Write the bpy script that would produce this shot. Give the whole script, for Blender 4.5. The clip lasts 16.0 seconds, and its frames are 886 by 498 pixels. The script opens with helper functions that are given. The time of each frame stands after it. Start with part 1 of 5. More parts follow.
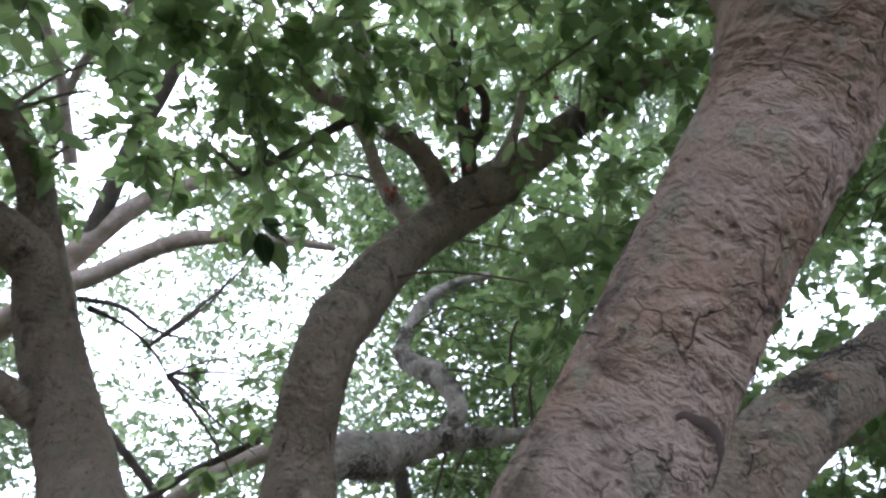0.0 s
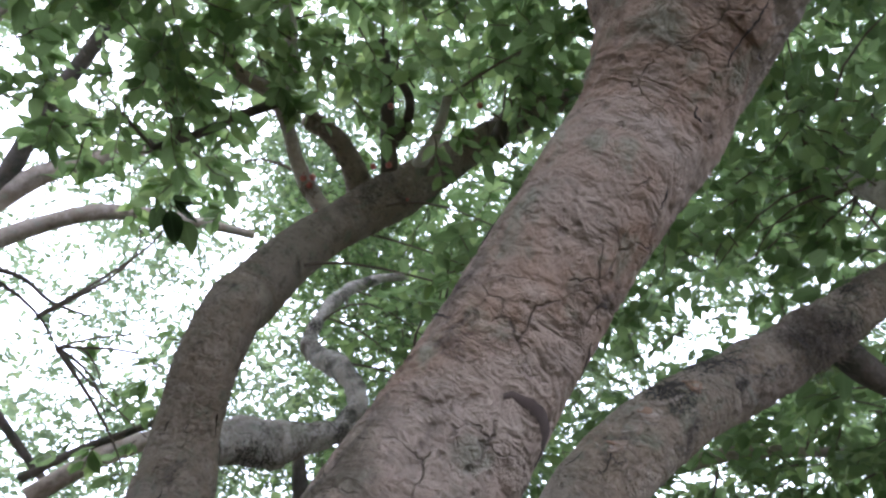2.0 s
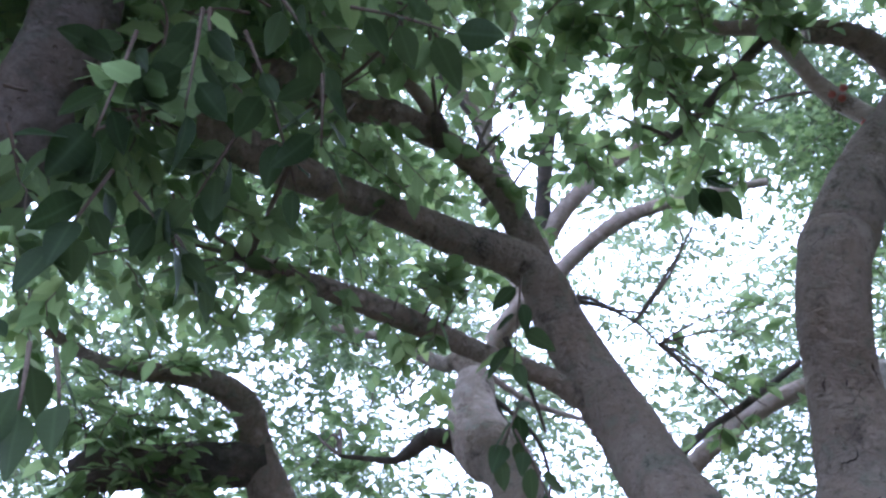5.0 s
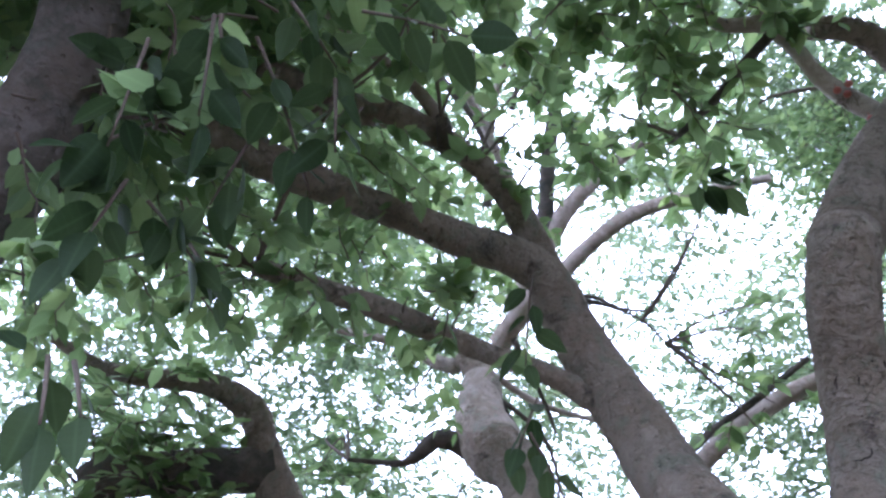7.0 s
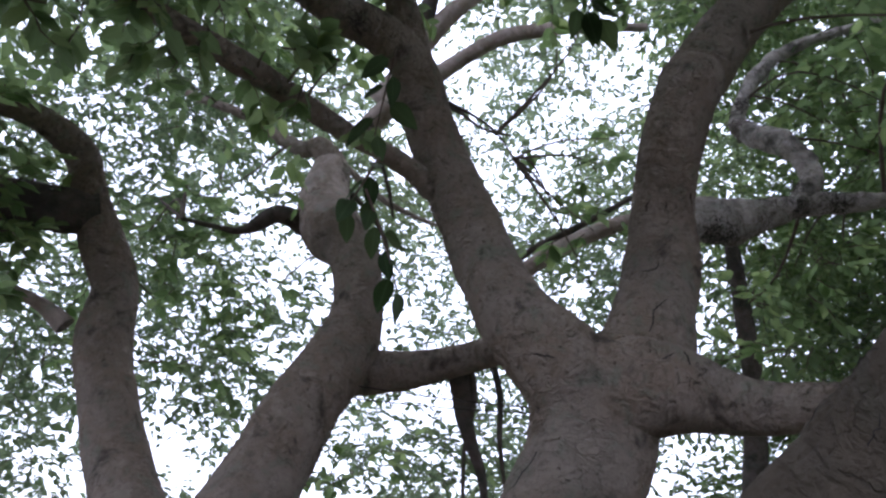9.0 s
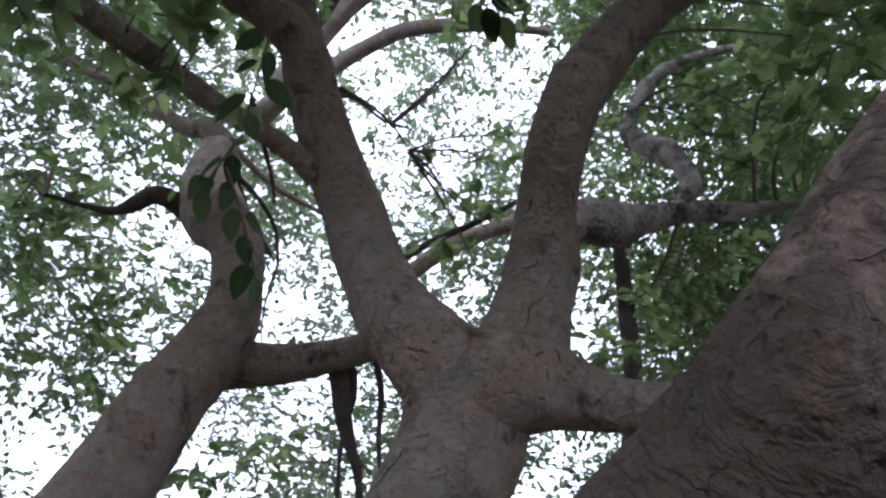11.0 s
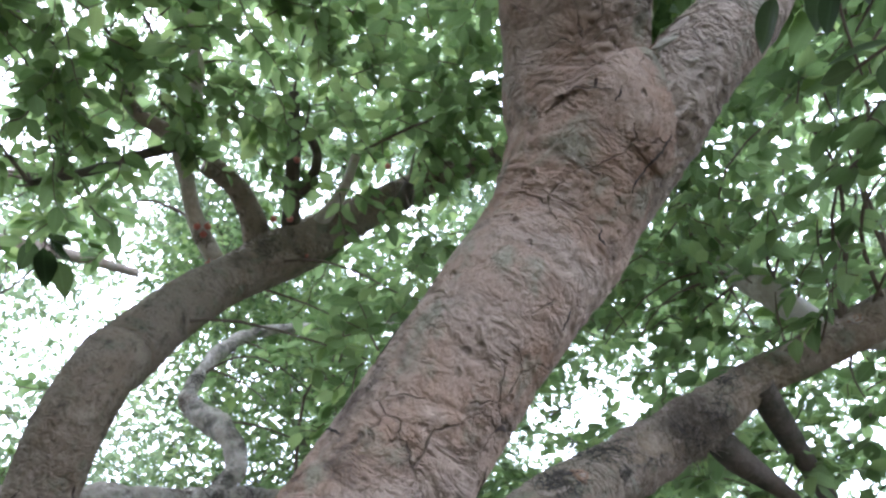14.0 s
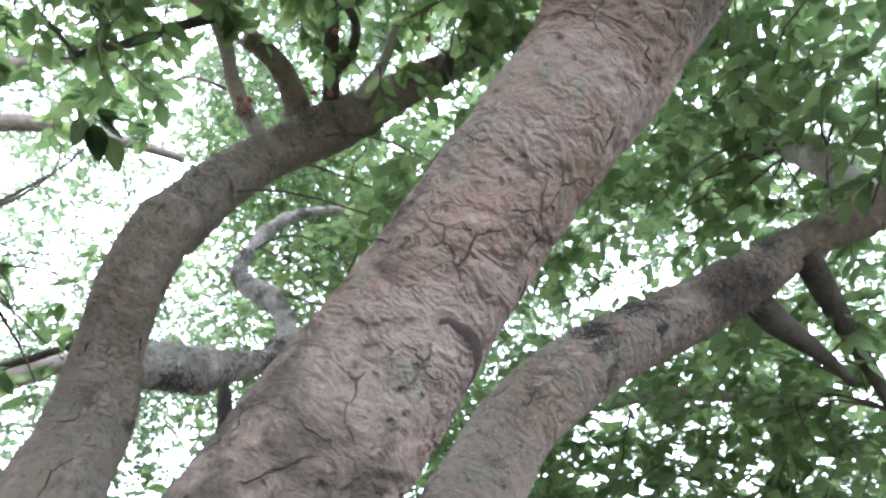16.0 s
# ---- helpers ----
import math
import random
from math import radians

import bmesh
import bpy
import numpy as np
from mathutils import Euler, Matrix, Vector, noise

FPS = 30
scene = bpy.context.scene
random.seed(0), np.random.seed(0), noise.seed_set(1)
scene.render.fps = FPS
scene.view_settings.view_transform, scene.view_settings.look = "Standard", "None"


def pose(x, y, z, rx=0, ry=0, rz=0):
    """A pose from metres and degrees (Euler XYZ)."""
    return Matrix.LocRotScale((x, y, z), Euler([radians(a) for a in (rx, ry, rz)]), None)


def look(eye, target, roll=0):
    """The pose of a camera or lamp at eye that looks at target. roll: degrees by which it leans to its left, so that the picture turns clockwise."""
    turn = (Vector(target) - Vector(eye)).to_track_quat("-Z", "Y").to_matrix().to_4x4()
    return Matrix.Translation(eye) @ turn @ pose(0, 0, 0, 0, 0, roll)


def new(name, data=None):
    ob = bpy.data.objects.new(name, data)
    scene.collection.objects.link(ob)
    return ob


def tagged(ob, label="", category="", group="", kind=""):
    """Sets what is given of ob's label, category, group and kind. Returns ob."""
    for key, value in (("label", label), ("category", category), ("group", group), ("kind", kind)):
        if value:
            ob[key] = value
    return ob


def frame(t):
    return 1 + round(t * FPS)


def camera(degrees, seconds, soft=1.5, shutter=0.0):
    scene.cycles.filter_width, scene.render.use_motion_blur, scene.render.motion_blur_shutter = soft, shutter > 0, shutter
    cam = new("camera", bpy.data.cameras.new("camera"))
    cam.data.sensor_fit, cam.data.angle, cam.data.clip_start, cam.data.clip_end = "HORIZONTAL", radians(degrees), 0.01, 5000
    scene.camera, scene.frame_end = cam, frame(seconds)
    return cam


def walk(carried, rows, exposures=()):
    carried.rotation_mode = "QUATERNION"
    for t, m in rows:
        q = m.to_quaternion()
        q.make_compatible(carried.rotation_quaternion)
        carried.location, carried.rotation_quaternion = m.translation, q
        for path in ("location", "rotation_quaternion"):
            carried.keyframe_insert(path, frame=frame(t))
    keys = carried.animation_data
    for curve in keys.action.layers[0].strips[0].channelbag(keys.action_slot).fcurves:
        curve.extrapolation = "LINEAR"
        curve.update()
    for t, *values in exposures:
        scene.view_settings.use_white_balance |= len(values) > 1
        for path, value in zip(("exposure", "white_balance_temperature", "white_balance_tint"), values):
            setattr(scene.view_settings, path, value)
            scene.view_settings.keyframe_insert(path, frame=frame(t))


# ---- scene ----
cam = camera(66.94, 16.0, soft=2.5)
PATH = [
    (0, (0.0952, 0.0735, 1.6227), (0.1023, 1.5781, 2.9403), -5.23),
    (0.5, (0.0742, -0.0017, 1.6084), (-0.1309, 1.3530, 3.0653), -1.94),
    (1, (0.0780, 0.0180, 1.5981), (-0.1219, 1.4317, 2.9985), -1.33),
    (1.5, (0.1469, 0.0588, 1.5974), (0.1952, 1.5274, 2.9542), -5.47),
    (2, (0.1959, 0.0692, 1.5653), (0.3982, 1.5621, 2.8807), -5.18),
    (2.5, (0.1753, 0.1203, 1.5486), (0.2862, 1.6743, 2.8028), -2.84),
    (3, (0.0665, 0.1050, 1.5261), (-0.1525, 1.6705, 2.7516), 0.20),
    (3.5, (-0.0629, 0.0877, 1.5014), (-0.6933, 1.5327, 2.7321), 3.74),
    (4, (-0.1035, 0.0266, 1.4964), (-1.0690, 1.2413, 2.7583), 4.60),
    (4.2, (-0.1030, 0.0038, 1.5084), (-1.1521, 1.1399, 2.7769), 5.79),
    (6.3, (-0.1503, -0.0940, 1.5728), (-1.1963, 1.0692, 2.8189), 2.85),
    (6.5, (-0.1486, -0.0795, 1.5694), (-1.1920, 1.0804, 2.8207), 2.59),
    (7, (-0.1414, -0.0775, 1.5650), (-1.2022, 1.0606, 2.8217), 3.89),
    (7.5, (-0.1594, -0.0583, 1.5383), (-1.2035, 1.2368, 2.6486), 4.89),
    (8, (-0.1642, 0.0268, 1.4880), (-1.2194, 1.4126, 2.4709), 6.92),
    (8.5, (-0.1471, 0.0397, 1.4485), (-1.1346, 1.5809, 2.2547), 6.90),
    (8.7, (-0.1520, 0.0011, 1.4429), (-1.0749, 1.5776, 2.2573), 6.60),
    (10.8, (-0.0932, 0.0983, 1.4628), (-0.7461, 1.7905, 2.3055), 5.33),
    (11, (-0.0827, 0.1005, 1.4622), (-0.6771, 1.8118, 2.3097), 4.82),
    (11.5, (-0.0586, 0.1116, 1.4760), (-0.5272, 1.8307, 2.3840), 4.76),
    (12, (-0.0430, 0.1076, 1.4869), (-0.4838, 1.8121, 2.4356), 3.75),
    (12.5, (-0.0230, 0.1081, 1.5029), (-0.4106, 1.8069, 2.4849), 2.81),
    (13, (0.0693, 0.1265, 1.5311), (0.0164, 1.8214, 2.5915), -1.91),
    (13.5, (0.1811, 0.0981, 1.5855), (0.6001, 1.6704, 2.7484), -7.78),
    (14, (0.1899, 0.0266, 1.6601), (0.6844, 1.3890, 3.0381), -9.44),
    (14.5, (0.1509, -0.0231, 1.6816), (0.5612, 1.3104, 3.1146), -10.31),
    (15, (0.1634, 0.0396, 1.6469), (0.6209, 1.4213, 3.0185), -6.58),
    (15.5, (0.1667, 0.0443, 1.6121), (0.6280, 1.4865, 2.9186), -5.52),
    (16, (0.1889, 0.0929, 1.5555), (0.5851, 1.6694, 2.7208), -5.84),
]
EXPOSURES = [(0, 1.15, 5850, 22), (0.5, 1.3, 5850, 21), (2, 1.35, 5850, 22), (3, 1.4, 5350, 27), (4, 1.2, 5100, 30), (6.5, 1.65, 5250, 29), (7.5, 1.35, 5400, 29), (8.5, 0.3, 5750, 28), (11, 0.35, 5800, 28), (11.5, 0.8, 5800, 26), (12.5, 1.3, 5600, 25), (13.5, 1.65, 5750, 21), (14.5, 1.95, 5750, 18), (16, 2.05, 5750, 19)]
walk(cam, [(t, look(eye, target, roll)) for t, eye, target, roll in PATH], EXPOSURES)
SKY = 0.2

# ---- light ----
world = bpy.data.worlds.new("overcast_sky")
scene.world = world
world.use_nodes = True
wn, wl = world.node_tree.nodes, world.node_tree.links
sky = wn.new("ShaderNodeTexSky")
sky.sky_type, sky.sun_disc = "NISHITA", False
sky.sun_elevation, sky.sun_rotation = radians(58), radians(-25)
cloud = wn.new("ShaderNodeMix")
cloud.data_type = "RGBA"
cloud.inputs[0].default_value = 0.85
cloud.inputs[7].default_value = (10.6, 11.5, 12.7, 1)  # bright white cloud layer
wl.new(sky.outputs[0], cloud.inputs[6])
wl.new(cloud.outputs[2], wn["Background"].inputs[0])
wn["Background"].inputs[1].default_value = SKY

sun_data = bpy.data.lights.new("sun", "SUN")
sun_data.energy, sun_data.angle, sun_data.color = 1.5, radians(20), (1.0, 0.96, 0.9)
sun = new("sun", sun_data)
sun.matrix_world = look((0, 0, 20), (0 + 20 * math.sin(radians(-25)) * -0.6, -9, 0))


# ---- materials ----
def material(name):
    m = bpy.data.materials.new(name)
    m.use_nodes = True
    return m, m.node_tree.nodes, m.node_tree.links, m.node_tree.nodes["Principled BSDF"]


def noise_node(n, l, co, scale, detail=4.0, rough=0.6, distortion=0.0):
    t = n.new("ShaderNodeTexNoise")
    t.inputs["Scale"].default_value, t.inputs["Detail"].default_value = scale, detail
    t.inputs["Roughness"].default_value, t.inputs["Distortion"].default_value = rough, distortion
    l.new(co, t.inputs["Vector"])
    return t.outputs[0]


def ramp(n, l, fac, stops):
    r = n.new("ShaderNodeValToRGB")
    while len(r.color_ramp.elements) < len(stops):
        r.color_ramp.elements.new(0.5)
    for e, (p, c) in zip(r.color_ramp.elements, stops):
        e.position, e.color = p, (*c, 1) if len(c) == 3 else c
    l.new(fac, r.inputs[0])
    return r.outputs[0]


def mixed(n, l, fac, a, b, mode="MIX"):
    x = n.new("ShaderNodeMix")
    x.data_type, x.blend_type = "RGBA", mode
    for socket, v in ((x.inputs[0], fac), (x.inputs[6], a), (x.inputs[7], b)):
        if hasattr(v, "is_output"):
            l.new(v, socket)
        else:
            socket.default_value = v if isinstance(v, (int, float)) else (*v, 1)
    return x.outputs[2]


def maths(n, l, op, a, b):
    x = n.new("ShaderNodeMath")
    x.operation = op
    for socket, v in zip(x.inputs, (a, b)):
        if hasattr(v, "is_output"):
            l.new(v, socket)
        else:
            socket.default_value = v
    return x.outputs[0]


def bark(name, base, rust, dark, scale=1.0, flakes=0.5, crack=0.5, moss=0.0, ripple=0.3, stain=0.25, foot=0.0):
    """Grey-brown bark: soft broad patches, plates with hairline splits, ripples across the stem, pits and dark stains."""
    m, n, l, p = material(name)
    co = n.new("ShaderNodeTexCoord").outputs["Object"]
    grain = n.new("ShaderNodeAttribute")
    grain.attribute_name = "grain"
    across = n.new("ShaderNodeVectorMath")
    across.operation = "MULTIPLY"
    across.inputs[1].default_value = (1.8, 1.0, 1.0)
    l.new(grain.outputs["Vector"], across.inputs[0])
    across = across.outputs[0]
    big = noise_node(n, l, co, 3.6 * scale, 4, 0.55, 0.6)
    patch = noise_node(n, l, co, 9.0 * scale, 5, 0.6, 0.3)
    mid = noise_node(n, l, co, 30 * scale, 6, 0.65, 0.2)
    fine = noise_node(n, l, co, 130 * scale, 4, 0.7)
    pale = [min(0.72, c * 1.22) for c in base]
    lichen = (base[1] * 0.92, base[1] * 0.93, base[2] * 0.86)
    col = mixed(n, l, ramp(n, l, big, [(0.38, (0, 0, 0)), (0.62, (1, 1, 1))]), base, rust)
    col = mixed(n, l, ramp(n, l, patch, [(0.50, (0, 0, 0)), (0.66, (0.75, 0.75, 0.75))]), col, pale)
    col = mixed(n, l, ramp(n, l, patch, [(0.33, (0.7, 0.7, 0.7)), (0.45, (0, 0, 0))]), col, lichen)
    # dark blotches where the bark stays damp
    damp = ramp(n, l, noise_node(n, l, co, 6.3 * scale, 6, 0.68, 0.4), [(0.56, (0, 0, 0)), (0.68, (1, 1, 1))])
    col = mixed(n, l, maths(n, l, "MULTIPLY", damp, stain * 2.2), col, dark)
    col = mixed(n, l, ramp(n, l, mid, [(0.30, (0.45, 0.45, 0.45)), (0.46, (0, 0, 0))]), col, dark)
    col = mixed(n, l, 0.3, col, ramp(n, l, fine, [(0.28, (0.5, 0.5, 0.5)), (0.72, (1, 1, 1))]), "MULTIPLY")
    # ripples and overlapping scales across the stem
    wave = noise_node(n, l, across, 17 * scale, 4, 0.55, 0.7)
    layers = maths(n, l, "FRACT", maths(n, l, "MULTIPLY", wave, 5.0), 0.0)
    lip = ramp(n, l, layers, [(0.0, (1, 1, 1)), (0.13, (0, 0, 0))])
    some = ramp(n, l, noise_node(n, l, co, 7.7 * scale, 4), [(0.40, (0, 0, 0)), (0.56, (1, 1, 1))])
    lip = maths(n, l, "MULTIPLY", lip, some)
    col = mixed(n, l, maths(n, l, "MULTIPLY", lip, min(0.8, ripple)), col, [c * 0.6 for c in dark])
    # small round pits
    hole = n.new("ShaderNodeTexVoronoi")
    hole.inputs["Scale"].default_value, hole.inputs["Randomness"].default_value = 30 * scale, 1.0
    l.new(co, hole.inputs["Vector"])
    pit = maths(n, l, "MULTIPLY", ramp(n, l, hole.outputs["Distance"], [(0.10, (1, 1, 1)), (0.26, (0, 0, 0))]), ramp(n, l, noise_node(n, l, co, 21 * scale, 3), [(0.5, (0, 0, 0)), (0.6, (1, 1, 1))]))
    col = mixed(n, l, maths(n, l, "MULTIPLY", pit, 0.4 * crack), col, [c * 0.45 for c in dark])
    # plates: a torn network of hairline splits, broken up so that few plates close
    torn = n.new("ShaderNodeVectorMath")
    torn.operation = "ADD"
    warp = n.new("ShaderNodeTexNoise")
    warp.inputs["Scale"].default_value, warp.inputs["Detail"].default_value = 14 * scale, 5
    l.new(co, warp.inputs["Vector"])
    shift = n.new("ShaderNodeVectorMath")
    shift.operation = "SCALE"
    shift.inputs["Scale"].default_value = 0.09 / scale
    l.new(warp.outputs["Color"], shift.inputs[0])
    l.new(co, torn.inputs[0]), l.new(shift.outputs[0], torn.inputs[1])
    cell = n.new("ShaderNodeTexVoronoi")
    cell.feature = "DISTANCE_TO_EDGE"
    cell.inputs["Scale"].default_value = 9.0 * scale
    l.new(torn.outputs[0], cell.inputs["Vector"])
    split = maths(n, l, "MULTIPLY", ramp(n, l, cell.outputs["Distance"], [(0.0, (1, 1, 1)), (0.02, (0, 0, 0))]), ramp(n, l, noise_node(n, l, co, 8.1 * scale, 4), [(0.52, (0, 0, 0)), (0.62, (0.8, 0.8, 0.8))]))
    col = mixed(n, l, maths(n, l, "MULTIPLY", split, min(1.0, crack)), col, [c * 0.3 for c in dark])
    if moss:
        green = ramp(n, l, noise_node(n, l, co, 8.0, 5, 0.7), [(0.5 - 0.1 * moss, (0, 0, 0)), (0.62, (1, 1, 1))])
        col = mixed(n, l, maths(n, l, "MULTIPLY", green, 0.7), col, (0.035, 0.04, 0.03))
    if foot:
        # noisy dark patches, denser towards the stem's base, up to about foot metres along
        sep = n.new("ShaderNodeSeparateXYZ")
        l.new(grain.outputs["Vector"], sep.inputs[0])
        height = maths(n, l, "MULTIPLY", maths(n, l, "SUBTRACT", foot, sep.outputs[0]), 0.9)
        dark_base = maths(n, l, "ADD", noise_node(n, l, co, 6.0, 6, 0.7, 0.5), height)
        col = mixed(n, l, ramp(n, l, dark_base, [(0.46, (0, 0, 0)), (0.62, (0.88, 0.88, 0.88))]), col, (0.075, 0.064, 0.045))
    l.new(col, p.inputs["Base Color"])
    p.inputs["Roughness"].default_value, p.inputs["Specular IOR Level"].default_value = 0.88, 0.2
    h = maths(n, l, "ADD", maths(n, l, "MULTIPLY", mid, 0.5), maths(n, l, "MULTIPLY", fine, 0.1))
    h = maths(n, l, "ADD", h, maths(n, l, "MULTIPLY", maths(n, l, "MULTIPLY", layers, some), 0.55 * ripple))
    h = maths(n, l, "ADD", h, maths(n, l, "MULTIPLY", wave, 0.9 * ripple))
    h = maths(n, l, "SUBTRACT", h, maths(n, l, "MULTIPLY", maths(n, l, "ADD", split, pit), 0.6))
    b = n.new("ShaderNodeBump")
    b.inputs["Strength"].default_value, b.inputs["Distance"].default_value = 0.9, 0.032 * flakes / scale
    l.new(h, b.inputs["Height"]), l.new(b.outputs[0], p.inputs["Normal"])
    return m


def leaf_material(name, deep, light, translucent, through_col, shine=0.25):
    """A thin leaf: glossy top, light that comes through from the other side, a paler midrib."""
    m, n, l, p = material(name)
    isl = n.new("ShaderNodeNewGeometry").outputs["Random Per Island"]
    rnd = n.new("ShaderNodeObjectInfo").outputs["Random"]
    r = maths(n, l, "FRACT", maths(n, l, "ADD", isl, rnd), 0.0)
    uv = n.new("ShaderNodeTexCoord").outputs["UV"]
    sep = n.new("ShaderNodeSeparateXYZ")
    l.new(uv, sep.inputs[0])
    col = mixed(n, l, r, deep, light)
    co = n.new("ShaderNodeTexCoord").outputs["Object"]
    col = mixed(n, l, 0.5, col, ramp(n, l, noise_node(n, l, co, 30, 3), [(0.3, (0.55, 0.55, 0.5)), (0.7, (1, 1, 1))]), "MULTIPLY")
    rib = ramp(n, l, maths(n, l, "ABSOLUTE", maths(n, l, "SUBTRACT", sep.outputs[1], 0.5), 0.0), [(0.0, (1, 1, 1)), (0.045, (0, 0, 0))])
    veins = n.new("ShaderNodeTexWave")
    veins.inputs["Scale"].default_value, veins.inputs["Distortion"].default_value = 2.6, 0.6
    l.new(uv, veins.inputs["Vector"])
    col = mixed(n, l, maths(n, l, "MULTIPLY", rib, 0.45), col, [min(1, c * 1.9) for c in light])
    col = mixed(n, l, maths(n, l, "MULTIPLY", ramp(n, l, veins.outputs[0], [(0.8, (0, 0, 0)), (1.0, (1, 1, 1))]), 0.15), col, [c * 1.5 for c in light])
    l.new(col, p.inputs["Base Color"])
    p.inputs["Roughness"].default_value, p.inputs["Specular IOR Level"].default_value = 0.5, shine
    tl = n.new("ShaderNodeBsdfTranslucent")
    l.new(mixed(n, l, 1.0, through_col, ramp(n, l, r, [(0.0, (0.5, 0.56, 0.42)), (0.6, (0.9, 0.9, 0.9)), (1.0, (1.15, 1.08, 0.9))]), "MULTIPLY"), tl.inputs[0])
    ms = n.new("ShaderNodeMixShader")
    ms.inputs[0].default_value = translucent
    l.new(p.outputs[0], ms.inputs[1]), l.new(tl.outputs[0], ms.inputs[2])
    l.new(ms.outputs[0], n["Material Output"].inputs[0])
    return m


BARK = {
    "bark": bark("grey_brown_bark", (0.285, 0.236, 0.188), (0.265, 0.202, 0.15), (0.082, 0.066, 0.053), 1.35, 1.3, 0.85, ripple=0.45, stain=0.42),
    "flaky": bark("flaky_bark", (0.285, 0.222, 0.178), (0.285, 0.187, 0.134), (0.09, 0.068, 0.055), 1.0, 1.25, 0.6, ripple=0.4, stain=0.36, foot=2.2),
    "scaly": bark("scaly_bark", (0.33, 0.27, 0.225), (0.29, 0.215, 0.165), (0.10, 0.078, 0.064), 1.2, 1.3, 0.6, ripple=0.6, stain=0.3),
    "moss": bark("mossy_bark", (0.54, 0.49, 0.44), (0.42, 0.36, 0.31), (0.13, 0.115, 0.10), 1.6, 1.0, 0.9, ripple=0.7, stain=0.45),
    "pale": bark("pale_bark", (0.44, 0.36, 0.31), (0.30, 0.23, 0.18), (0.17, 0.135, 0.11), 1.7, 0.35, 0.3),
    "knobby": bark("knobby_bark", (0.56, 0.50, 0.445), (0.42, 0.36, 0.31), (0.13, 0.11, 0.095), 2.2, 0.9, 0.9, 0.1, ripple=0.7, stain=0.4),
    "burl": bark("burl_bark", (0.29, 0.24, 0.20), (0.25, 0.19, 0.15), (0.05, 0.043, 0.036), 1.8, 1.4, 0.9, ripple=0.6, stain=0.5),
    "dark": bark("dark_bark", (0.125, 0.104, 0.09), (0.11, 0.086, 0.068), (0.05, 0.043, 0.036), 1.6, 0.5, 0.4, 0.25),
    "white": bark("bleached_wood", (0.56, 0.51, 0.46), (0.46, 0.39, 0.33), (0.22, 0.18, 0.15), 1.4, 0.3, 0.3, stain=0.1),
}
TWIG = bark("twig_bark", (0.16, 0.125, 0.10), (0.13, 0.09, 0.07), (0.07, 0.055, 0.045), 2.5, 0.3, 0.2)
LEAF = leaf_material("green_leaf", (0.04, 0.072, 0.034), (0.088, 0.134, 0.058), 0.56, (0.385, 0.53, 0.235))
LEAF_FAR = leaf_material("green_leaf_far", (0.042, 0.072, 0.036), (0.086, 0.128, 0.06), 0.55, (0.35, 0.455, 0.265))
# close leaves: a darker LEAF whose colour holds the shade of the canopy above
LEAF_SHADE = leaf_material("shaded_leaf", (0.02, 0.035, 0.018), (0.036, 0.058, 0.027), 0.26, (0.14, 0.21, 0.085), 0.08)


# ---- shapes ----
def part(name, data, mat, parent, label=""):
    ob = new(name, data)
    ob.parent = parent
    if not data.materials:
        data.materials.append(mat)
    return tagged(ob, label)


def mesh(name, verts, faces, smooth=True, uvs=None):
    me = bpy.data.meshes.new(name)
    me.from_pydata(verts, [], faces)
    if uvs is not None:
        layer = me.uv_layers.new(name="UVMap")
        layer.data.foreach_set("uv", np.asarray(uvs, np.float32).ravel())
    me.polygons.foreach_set("use_smooth", [smooth] * len(me.polygons))
    me.update()
    return me


def spline(ctrl, step):
    """A smooth line through control points (x, y, z, radius), in even steps."""
    c = np.array(ctrl, float)
    c = np.vstack([2 * c[0] - c[1], c, 2 * c[-1] - c[-2]])
    c[0, 3], c[-1, 3] = c[1, 3], c[-2, 3]
    out = []
    for i in range(1, len(c) - 2):
        p0, p1, p2, p3 = c[i - 1 : i + 3]
        k = max(2, int(np.linalg.norm(p2[:3] - p1[:3]) / step))
        t = (np.arange(k) / k)[:, None]
        out.append(0.5 * (2 * p1 + (p2 - p0) * t + (2 * p0 - 5 * p1 + 4 * p2 - p3) * t**2 + (3 * p1 - p0 - 3 * p2 + p3) * t**3))
    out.append(c[-2:-1])
    line = np.vstack(out)
    for _ in range(SMOOTH):
        line[1:-1] = 0.25 * line[:-2] + 0.5 * line[1:-1] + 0.25 * line[2:]
    return line


SMOOTH = 3


def frames_along(pts):
    tang = np.gradient(pts, axis=0)
    tang /= np.linalg.norm(tang, axis=1)[:, None] + 1e-9
    n0 = np.cross(tang[0], (0.3, 0.9, 0.1))
    side = [n0 / np.linalg.norm(n0)]
    for t in tang[1:]:
        v = side[-1] - t * (side[-1] @ t)
        side.append(v / np.linalg.norm(v))
    side = np.array(side)
    return tang, side, np.cross(tang, side)


